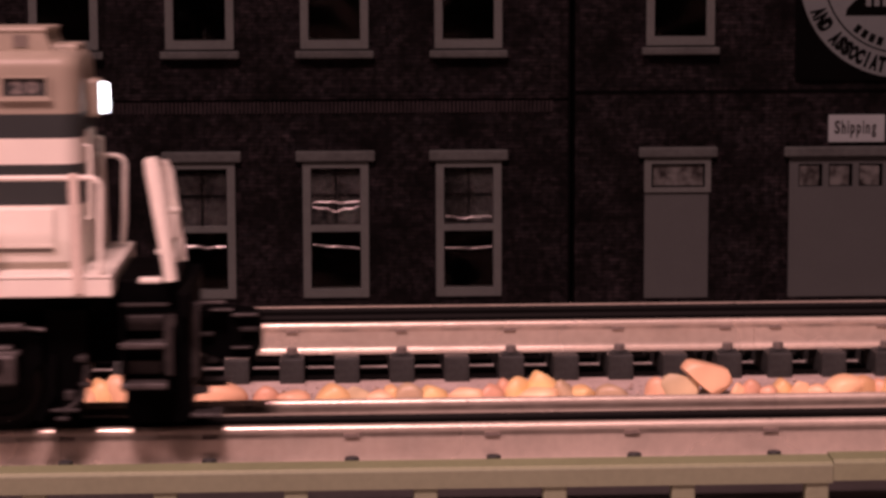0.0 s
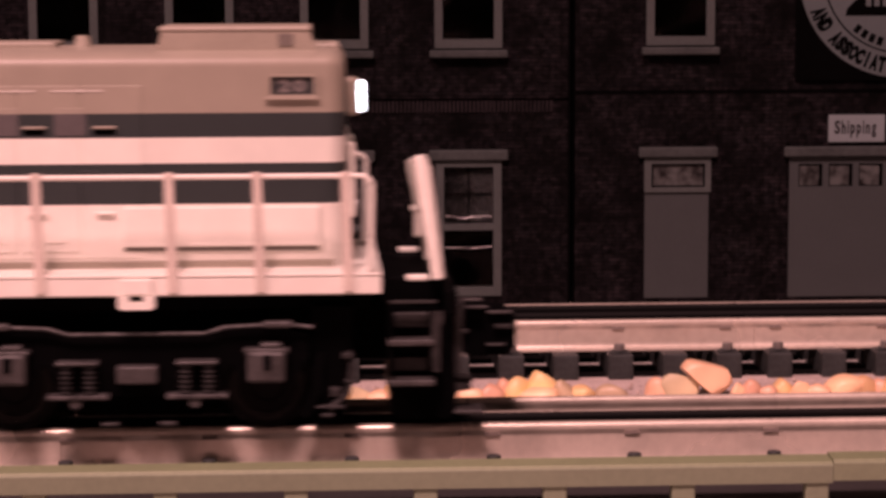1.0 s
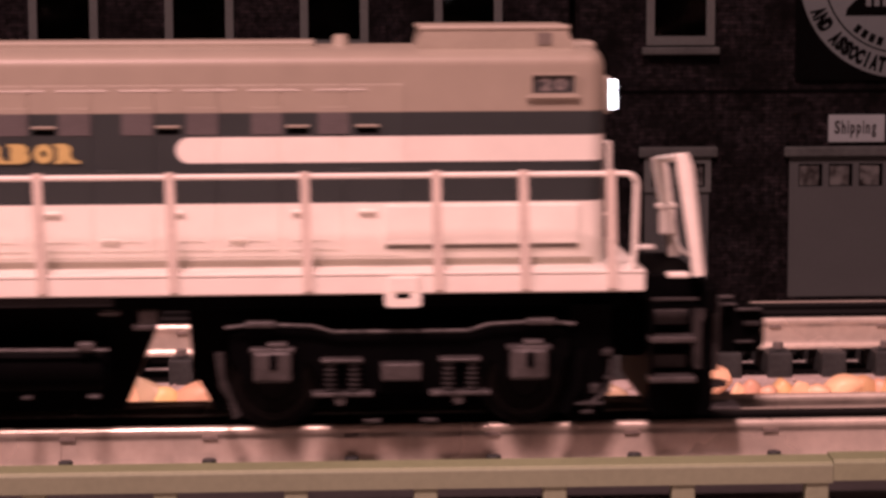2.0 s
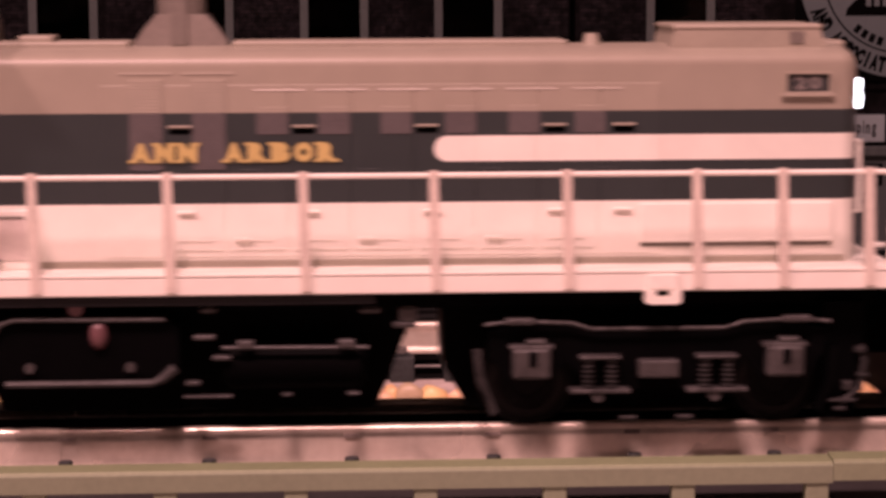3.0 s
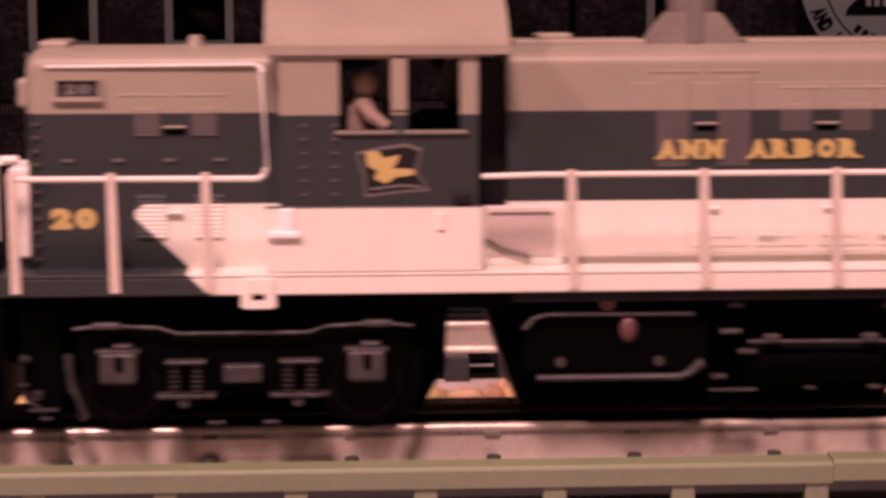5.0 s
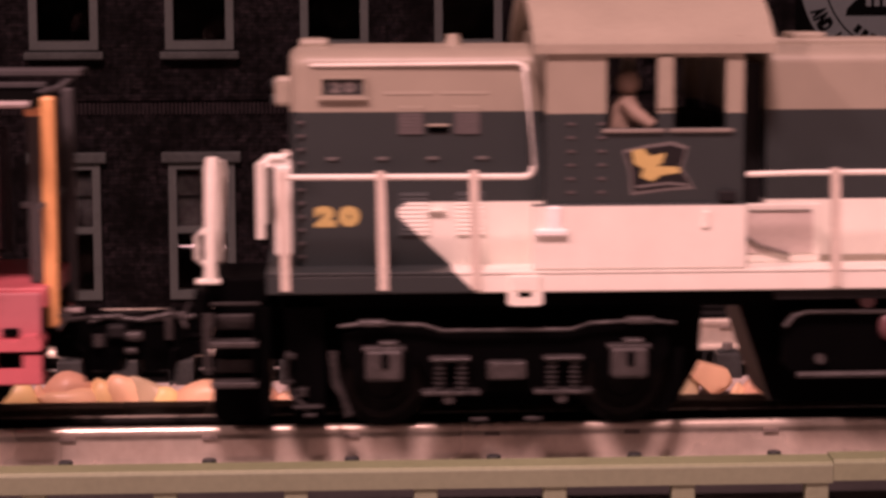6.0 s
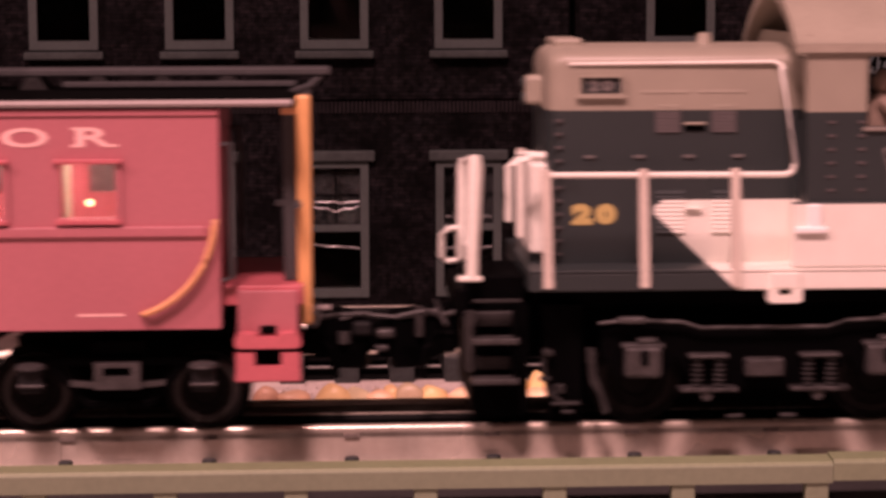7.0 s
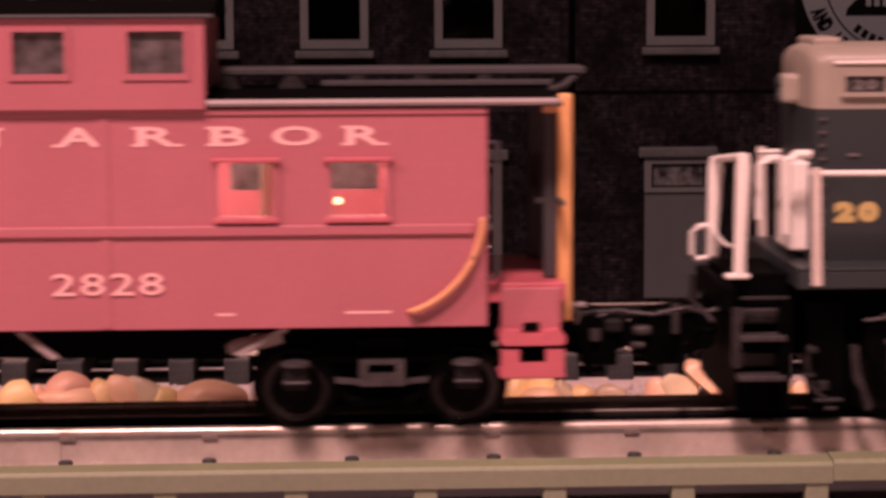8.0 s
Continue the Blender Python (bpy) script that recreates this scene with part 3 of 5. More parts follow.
def left_building():
    b = thing("brick_building", "brick two-storey model building, coloured dark for weak light, with grey sash windows", "building", "street front buildings")
    FILM = {4: ((23.5, 0.35, 0.4, 0.0, 0.8),), 5: ((39.5, 0.3, 0.0, 0.5, 0.85), (37.0, 0.7, 1.2, 0.0, 0.9), (23.2, 0.2, 2.6, -1.7, 0.85)), 6: ((33.6, 0.45, 2.2, -0.6, 0.6), (22.3, 0.2, 0.8, 0.4, 0.5))}
    cols = [5.5 + 48.6 * k for k in range(-5, 2)]
    holes = [(x - 12, x + 12, 4.5, 54.1) for x in cols] + [(x - 12.3, x + 12.3, 95.3, 146) for x in cols]
    shell(b, -262, 91.6, holes)
    for i, x in enumerate(cols):
        sash_window(b, x, 4.5, 54.1, 24, WALL_Y, sill=False, lintel=True, muntins=True, creases=FILM.get(i, ()))
        sash_window(b, x, 95.3, 146, 24.6, WALL_Y, sill=True, muntins=i in (3, 6))
    bm = B()
    for i in range(230):
        x = -255 + 1.48 * i
        box(bm, x, x + 0.75, WALL_Y - 0.7, WALL_Y + 0.1, 72.0, 76.2)
    tagged(part("soldier_course", bm, COURSE, b), "row of upright bricks between the storeys", kind="stuff")
    part("string_course", box(B(), -262, 91.6, WALL_Y - 1.0, WALL_Y - 0.05, 77.0, 79.0, 0.2), BRICK, b)
    part("downpipe", tube(B(), [(91.0, WALL_Y - 1.0, 0.2), (91.0, WALL_Y - 1.0, 205)], 0.5, 10), SIGN_BLACK, b, "black downpipe", True)


def right_building():
    b = thing("brick_warehouse", "brick model warehouse, coloured dark for weak light, with grey doors and painted signs", "building", "street front buildings")
    y = WALL_Y
    holes = [(119, 143, 2.9, 54.7), (172.8, 236, 2.9, 54.4), (119.2, 144.0, 96, 146), (260, 284, 96, 146)]
    shell(b, 93.2, 330, holes)
    sash_window(b, 131.6, 96, 146, 25.0, y)
    sash_window(b, 272, 96, 146, 24.6, y)
    part("string_course", box(B(), 93.2, 330, y - 0.55, y - 0.05, 79.4, 81, 0.2), BRICK, b)
    part("groove", box(B(), 93.2, 330, y - 0.35, y - 0.05, 78.7, 79.3), SIGN_BLACK, b)
    # loading door with a transom light
    d = new("door")
    d.parent = b
    bm = B()
    sheet_with_holes(bm, 118.7, 143.3, 42.2, 54.7, y - 0.9, y + 1.4, [(121.3, 141.2, 43.9, 52.7)])
    part("transom_frame", bm, TRIM, d)
    part("pane", box(B(), 122.1, 140.5, y + 0.3, y + 0.5, 44.6, 52.0), FROSTED, d)
    part("backing", box(B(), 120.9, 141.6, y + 0.6, y + 0.8, 43.5, 53.1), SIGN_BLACK, d)
    part("leaf", box(B(), 118.9, 142.7, y - 0.1, y + 1.6, 2.9, 42.2, 0.2), DOOR_GREY, d)
    part("lintel", box(B(), 116.6, 145.6, y - 2.2, y + 0.4, 55.0, 58.8, 0.6), LINTEL, d)
    # wide roll door with four lights
    g = new("garage_door")
    g.parent = b
    lights = [(175.9 + 11.25 * k, 184.9 + 11.25 * k, 43.8, 52.2) for k in range(5)]
    bm = B()
    sheet_with_holes(bm, 172.5, 236.3, 2.9, 54.6, y - 0.3, y + 1.2, lights)
    part("leaf", bm, DOOR_GREY, g)
    for q in lights:
        part("pane", box(B(), q[0] + 0.5, q[1] - 1.3, y + 0.4, y + 0.6, q[2] + 0.4, q[3] - 0.7), FROSTED, g)
        part("backing", box(B(), q[0] - 0.3, q[1] + 0.3, y + 0.7, y + 0.9, q[2] - 0.3, q[3] + 0.3), SIGN_BLACK, g)
    part("lintel", box(B(), 170.4, 238.4, y - 2.2, y + 0.4, 54.9, 58.6, 0.6), LINTEL, g)


def signs():
    y = WALL_Y
    s = thing("shipping_sign", "small pale sign board lettered in dark grey", "sign")
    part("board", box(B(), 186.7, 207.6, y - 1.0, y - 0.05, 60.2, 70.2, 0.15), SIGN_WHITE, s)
    bm = B()
    for ch, a, b, lo, hi in (("S", 189.0, 191.3, 63.2, 68.2), ("h", 191.8, 193.5, 63.2, 68.2), ("i", 194.1, 194.7, 63.2, 68.2), ("p", 195.3, 197.1, 61.8, 66.7), ("p", 197.7, 199.5, 61.8, 66.7), ("i", 200.1, 200.7, 63.2, 68.2), ("n", 201.3, 203.0, 63.2, 66.7), ("g", 203.6, 205.4, 61.8, 66.7)):
        one_letter(bm, ch, Matrix.Translation((188.8 + (a - 189) * 0.95, y - 1.0, lo)), (b - a) * 0.95, hi - lo, 0.06, 0.035)
    part("lettering", bm, surface("sign_lettering_grey", (0.012, 0.012, 0.012), 0.7, spec=0.1), s)
    r = thing("round_emblem_sign", "square black sign panel with a round white emblem", "sign")
    cx, cz, R = 213.0, 121.9, 38.4
    part("panel", box(B(), cx - 39, cx + 39, y - 1.2, y - 0.05, 82.8, 161, 0.2), SIGN_BLACK, r)

    def disc(rad, y0, y1, mat, nm):
        part(nm, prism(B(), [(cx + rad * math.cos(2 * math.pi * k / 96), cz + rad * math.sin(2 * math.pi * k / 96)) for k in range(96)], "y", y0, y1), mat, r)
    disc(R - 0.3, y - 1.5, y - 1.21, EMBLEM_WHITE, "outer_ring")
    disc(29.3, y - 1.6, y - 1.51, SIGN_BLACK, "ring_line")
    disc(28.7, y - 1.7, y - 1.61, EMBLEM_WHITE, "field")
    # a plain bell outline in the field
    side = [(0, 26), (5, 25), (10, 21), (12, 14), (13.5, 4), (16, -4), (20.5, -8.5), (21, -11)]
    part("bell_shape", prism(B(), [(cx - a, cz - 4.4 + b) for a, b in side[::-1]] + [(cx + a, cz - 4.4 + b) for a, b in side[1:]], "y", y - 1.8, y - 1.71), SIGN_BLACK, r)
    bm = B()
    for k in range(9):
        box(bm, cx - 13.5 + 3.1 * k, cx - 11.6 + 3.1 * k, y - 1.87, y - 1.81, cz - 12.0, cz - 8.4)
    part("pale_bars", bm, EMBLEM_WHITE, r)
    bm = B()
    for k in range(8):
        a = radians(231 + 7.0 * k + (6 if k > 3 else 0))
        m = Matrix.Translation((cx + 26.0 * math.cos(a), y - 1.75, cz + 26.0 * math.sin(a))) @ Matrix.Rotation(-(a + math.pi / 2), 4, "Y")
        vs = [bm.verts.new(m @ Vector(q)) for q in ((-1.05, 0, -1.6), (1.05, 0, -1.6), (1.05, 0, 1.6), (-1.05, 0, 1.6))]
        bm.faces.new(vs)
    part("dark_bars", bm, SIGN_BLACK, r)
    bm = B()
    for k, ch in enumerate("AND ASSOCIAT"):
        if ch == " ":
            continue
        a = radians(204.5 + 4.85 * k)
        m = Matrix.Translation((cx + 33.9 * math.cos(a), y - 1.5, cz + 33.9 * math.sin(a))) @ Matrix.Rotation(-(a + math.pi / 2), 4, "Y") @ Matrix.Translation((-1.5 if ch != "I" else -0.5, 0, -3.0))
        one_letter(bm, ch, m, 3.0 if ch != "I" else 1.0, 6.0, 0.06, 0.085)
    part("rim_lettering", bm, SIGN_BLACK, r)


# ---- engine; x along the track, y from the middle of the track, z from the board ----
HOOD = 20.0


def hood_outline(half=HOOD, z0=54.0, zs=101.2, crown=105.6, rad=2.6):
    left = [(-half, z0), (-half, zs - 0.5)] + arc_pts((-half + rad, zs), rad, 180, 118, 5, lambda a, b: (a, b))
    top = [(-half * f, crown - (crown - zs - rad * 0.95) * f ** 2.2) for f in (0.78, 0.6, 0.4, 0.2, 0.0)]
    pts = left + top
    return pts + [(-a, b) for a, b in pts[::-1] if abs(a) > 1e-6]


def hood(bm, x0, x1, round0, round1):
    """Hood with softly rounded ends: the section shrinks a little over the last millimetres."""
    base = hood_outline()
    stops = []
    if round0:
        stops += [(x0, 4.2), (x0 + 0.5, 2.6), (x0 + 1.4, 1.3), (x0 + 2.8, 0.4), (x0 + 4.5, 0)]
    else:
        stops += [(x0, 0)]
    if round1:
        stops += [(x1 - 4.5, 0), (x1 - 2.8, 0.4), (x1 - 1.4, 1.3), (x1 - 0.5, 2.6), (x1, 4.2)]
    else:
        stops += [(x1, 0)]
    rings = []
    for x, s in stops:
        k = (HOOD - s) / HOOD
        rings.append([bm.verts.new((x, a * k, b if b < 95 else b - s * 0.55)) for a, b in base])
    for a, b in zip(rings, rings[1:]):
        for i in range(len(base)):
            j = (i + 1) % len(base)
            bm.faces.new((a[i], a[j], b[j], b[i]))
    bm.faces.new(rings[0][::-1])
    bm.faces.new(rings[-1])
    return bm


def louvre(parent, x0, x1, z0, z1, side=-1, n=9, deep=0.13):
    """A pressed louvre panel: a backing sheet with sloping slats; grey where it crosses the black band."""
    h = (z1 - z0) / n
    ya = side * (HOOD + 0.30)
    for mat, keep in ((LIVERY, lambda z: z < 75 or z > 90.4), (LOUVRE_BAND, lambda z: 75 <= z <= 90.4)):
        rows = [z0 + i * h for i in range(n) if keep(z0 + (i + 0.5) * h)]
        if not rows:
            continue
        pts = [(ya - side * 0.3, rows[0])]
        for a in rows:
            pts += [(ya, a + 0.02 * h), (ya + side * deep, a + 0.12 * h), (ya + side * deep * 0.2, a + 0.96 * h)]
        pts += [(ya - side * 0.3, rows[-1] + h)]
        part("louvre", prism(B(), pts, "x", x0, x1), mat, parent)


def latch(parent, x, z, side=-1):
    wide = 2.7 if z > 75 else 2.0
    # On the black band, lit lip and shaded recess are put into colour.
    lip = part("latch", box(B(), x - wide, x + wide, *sorted((side * HOOD, side * (HOOD + 1.2))), z, z + 0.55, 0.15), GREY_PAINT if z > 75 else CREAM_PAINT, parent)
    part("recess_block", box(B(), x - wide + 0.2, x + wide - 0.2, *sorted((side * HOOD, side * (HOOD + 0.35))), z - (1.5 if z > 75 else 0.7), z, 0.1), BLACK_PLASTIC if z > 75 else LIVERY, lip)


def wheelset(parent, x, z, r, tyre):
    bm = B()
    for s in (-1, 1):
        y = s * 15.9
        tube(bm, [(0, y - 2.4 * s, 0), (0, y - 1.4 * s, 0), (0, y + 2.2 * s, 0)], [r + 1.4, r + 0.05, r], 36)
        tube(bm, [(0, y + 2.2 * s, 0), (0, y + 2.7 * s, 0)], [r * 0.42, r * 0.36], 20)
        for k in range(6):
            a = k * math.pi / 3
            box(bm, math.cos(a) * r * 0.62 - 0.8, math.cos(a) * r * 0.62 + 0.8, y + 2.2 * s - 0.3, y + 2.2 * s + 0.3, math.sin(a) * r * 0.62 - 0.8, math.sin(a) * r * 0.62 + 0.8)
    tube(bm, [(0, -15, 0), (0, 15, 0)], 1.6, 12)
    ws = part("wheelset", bm, WHEEL_STEEL, parent, at=pose(x * MM, 0, z * MM))
    # A paler ring on each wheel paints the highlight inside its rim.
    for s in (-1, 1):
        y = s * 18.12
        ring = [(math.cos(2 * math.pi * k / 40), math.sin(2 * math.pi * k / 40)) for k in range(40)]
        bm = B()
        loops = [[bm.verts.new((c * q, yy, d * q)) for c, d in ring] for q, yy in ((r * 0.64, y), (r * 0.67, y + 0.4 * s), (r * 0.80, y + 0.4 * s), (r * 0.84, y + 0.05 * s), (r * 0.86, y))]
        for a, b in zip(loops, loops[1:]):
            for k in range(40):
                bm.faces.new((a[k], a[(k + 1) % 40], b[(k + 1) % 40], b[k]))
        part("rim", bm, tyre, ws, smooth=True)
    return ws


def engine_truck(parent, xc):
    """Four-wheel truck: side frames with axle boxes, springs, equaliser pipes."""
    t = new("truck")
    t.parent = parent
    hb = 29.3
    wheels = [wheelset(t, xc + s * hb, 27.6, 10.6, TYRE_DARK) for s in (-1, 1)]
    for side in (-1, 1):
        def yy(a, b):
            return sorted((side * a, side * b))
        prof = [(xc - 39, 40), (xc - 39, 35), (xc - 35, 29), (xc - 24, 29), (xc - 21, 34.0), (xc - 16, 26.4), (xc + 16, 26.4), (xc + 21, 34.0), (xc + 24, 29), (xc + 35, 29), (xc + 39, 35), (xc + 39, 40), (xc + 30, 42.5), (xc + 14, 40.5), (xc - 14, 40.5), (xc - 30, 42.5)]
        part("side_frame", prism(B(), prof, "y", *yy(24.5, 27)), BLACK_PLASTIC, t)
        for s in (-1, 1):
            bm = B()
            x = xc + s * hb
            box(bm, x - 4.4, x + 4.4, *yy(27, 31.2), 29.6, 37.0, 0.9)
            box(bm, x - 5.1, x + 5.1, *yy(26.8, 30.6), 36.4, 37.6, 0.4)
            box(bm, x - 1.2, x + 3.4, *yy(27, 30.4), 37.6, 38.8, 0.4)
            ab = part("axle_box", bm, TRUCK_GREY, t)
            part("cover", box(B(), x - 0.7, x + 1.1, *yy(31.1, 31.7), 32.8, 36.2, 0.2), BLACK_PLASTIC, ab)
            x = xc + s * 13.5
            for dx in (-2.6, 2.8):
                pts = [(x + dx, side * 29, 27.3 + k * 0.29) for k in range(23)]
                part("spring", tube(B(), pts, [1.6 if k % 4 in (1, 2) else 0.95 for k in range(23)], 12), RIG_GREY, t)
            part("spring_seat", box(B(), x - 7.0, x + 7.0, *yy(26.5, 31), 26.2, 27.3, 0.3), PIPE_GREY, t)
            part("spring_cap", box(B(), x - 4.8, x + 4.8, *yy(26.8, 31), 34.0, 35.0, 0.4), TRUCK_GREY, t)
            part("bolt", tube(B(), [(x - 0.5, side * 27, 25.4), (x - 0.5, side * 30.4, 25.4)], 1.3, 12), TRUCK_GREY, t)
            part("brake_hanger", box(B(), xc + s * 6.6 - 2.0, xc + s * 6.6 + 2.0, *yy(26, 27.4), 19.4, 20.4, 0.3), TRUCK_GREY, t)
            # sanding pipe and brake shoe at the outer end of the wheel
            xo = xc + s * 41.5
            part("brake_shoe", prism(B(), [(xo - 1.0, 36), (xo + 1.0, 36), (xo + 1.0 - s * 0.5, 27), (xo - s * 3, 20.5), (xo - s * 4.8, 21.5), (xo - 1.0 - s * 0.8, 28)], "y", *yy(24.6, 26.8)), RIG_GREY if s < 0 else BLACK_PLASTIC, t)
        part("bolster_end", box(B(), xc - 4.6, xc + 4.6, *yy(27, 31), 29.7, 33.9, 0.5), TRUCK_GREY, t)
        pts = [(xc - 40, side * 29, 42.2), (xc - 33, side * 29, 43.0), (xc - 20, side * 29, 42.4), (xc - 15.5, side * 29, 41.0), (xc + 15.5, side * 29, 41.0), (xc + 20, side * 29, 42.4), (xc + 33, side * 29, 43.0), (xc + 40, side * 29, 42.2)]
        part("equaliser_pipe", tube(B(), pts, 0.5, 8), PIPE_GREY, t, smooth=True)
        for s in (-1, 1):
            part("pipe_clamp", box(B(), xc + s * 32 - 3.4, xc + s * 32 + 3.4, *yy(27.5, 30.5), 42.2, 43.8, 0.5), TRUCK_GREY, t)
    part("gear_case", prism(B(), [(xc - 49.2, 44), (xc - 48.4, 30), (xc - 43, 20.2), (xc + 43, 20.2), (xc + 48.4, 30), (xc + 49.2, 44)], "y", -12.6, 12.6), BLACK_PLASTIC, t)
    return wheels


def steps(parent, x0, x1, d):
    """Two open treads between side plates under each corner of the platform, with a rough riser behind each."""
    for side in (-1, 1):
        def yy(a, b):
            return sorted((side * a, side * b))
        xp = x1 if d > 0 else x0 - 1.9
        s = part("stair_well", box(B(), *((x0, x0 + 0.7) if d > 0 else (x1 - 0.7, x1)), *yy(20, 31.0), 28, 47.4, 0.2), BLACK_PLASTIC, parent)
        part("side_plate", prism(B(), [(xp, 45.6), (xp, 33.0), (xp + 0.5, 31.8), (xp + 1.9, 31.8), (xp + 1.9, 42.5), (xp + 2.6, 43.5), (xp + 2.6, 45.6)], "y", *yy(28.5, 31.0)), RIG_GREY, s)
        part("riser", box(B(), x0 + 0.9, x1 - 0.9, *yy(25.4, 26.6), 31.4, 34.6, 0.3), RIG_GREY, s)
        part("riser", box(B(), x0 + 1.2, x1 - 0.4, *yy(25.4, 26.6), 41.4, 45.0, 0.5), RIG_GREY, s)
        for z in (28.6, 37.9):
            part("tread", box(B(), x0 - 0.2, x1 + 0.6, *yy(26.0, 31.7), z, z + 1.5, 0.35), TRUCK_GREY, s)
        part("platform_edge", box(B(), x0, x1 + 1.2, *yy(29.6, 30.6), 47.5, 48.3, 0.2), RIG_GREY, s)


def coupler(parent, x, d):
    bm = B()
    box(bm, *sorted((x, x + d * 9)), -3.2, 3.2, 31.5, 37.0, 0.8)
    prism(bm, [(x + d * 8, -4.5), (x + d * 16, -6), (x + d * 17, -1.5), (x + d * 12.5, 0.5), (x + d * 13.5, 3), (x + d * 17, 3.4), (x + d * 15.5, 6), (x + d * 8, 5)], "z", 28.5, 39.5)
    part("coupler", bm, BLACK_PLASTIC, parent)
    part("air_hose", tube(B(), [(x, -9, 37), (x + d * 5, -9.4, 37.5), (x + d * 8, -9.6, 34), (x + d * 9, -9.6, 27)], 1.0, 8), BLACK_PLASTIC, parent, smooth=True)
    part("uncoupling_bar", tube(B(), [(x + d * 4, -27, 42), (x + d * 5, -24, 43.5), (x + d * 5, 2, 43.5), (x + d * 4, 5, 42)], 0.5, 8), TRUCK_GREY, parent, smooth=True)


BOARD_PALE = surface("board_figure_grey", (0.145, 0.135, 0.125), 0.6, vary=0.1)


def number_board(parent, x0, x1, z0, z1, side=-1):
    ya, yb = side * (HOOD - 0.5), side * (HOOD + 1.1)
    bm = B()
    sheet_with_holes(bm, x0, x1, z0, z1, *sorted((ya, yb)), [(x0 + 0.5, x1 - 0.5, z0 + 0.7, z1 - 0.5)])
    nb = part("number_board", bm, GREY_PAINT, parent)
    part("lip", box(B(), x0 - 0.7, x1 + 0.7, *sorted((side * HOOD, side * (HOOD + 1.15))), z0 - 0.5, z0 + 0.2, 0.15), GREY_PAINT, nb)
    part("dark_plate", box(B(), x0 + 0.3, x1 - 0.3, *sorted((side * (HOOD - 0.4), side * (HOOD + 0.35))), z0 + 0.6, z1 - 0.5), TIE_BLACK, nb)
    bm = B()
    letters(bm, "20", x0 + 2.2, x1 - 2.4, z0 + 1.2, z1 - 1.0, -HOOD - 0.4, 0.05, 0.05, 0.0, 0.5)
    if side > 0:
        bmesh.ops.rotate(bm, cent=((x0 + x1) / 2, 0, 0), matrix=Matrix.Rotation(math.pi, 3, "Z"), verts=bm.verts)
    part("board_figures", bm, BOARD_PALE, nb)


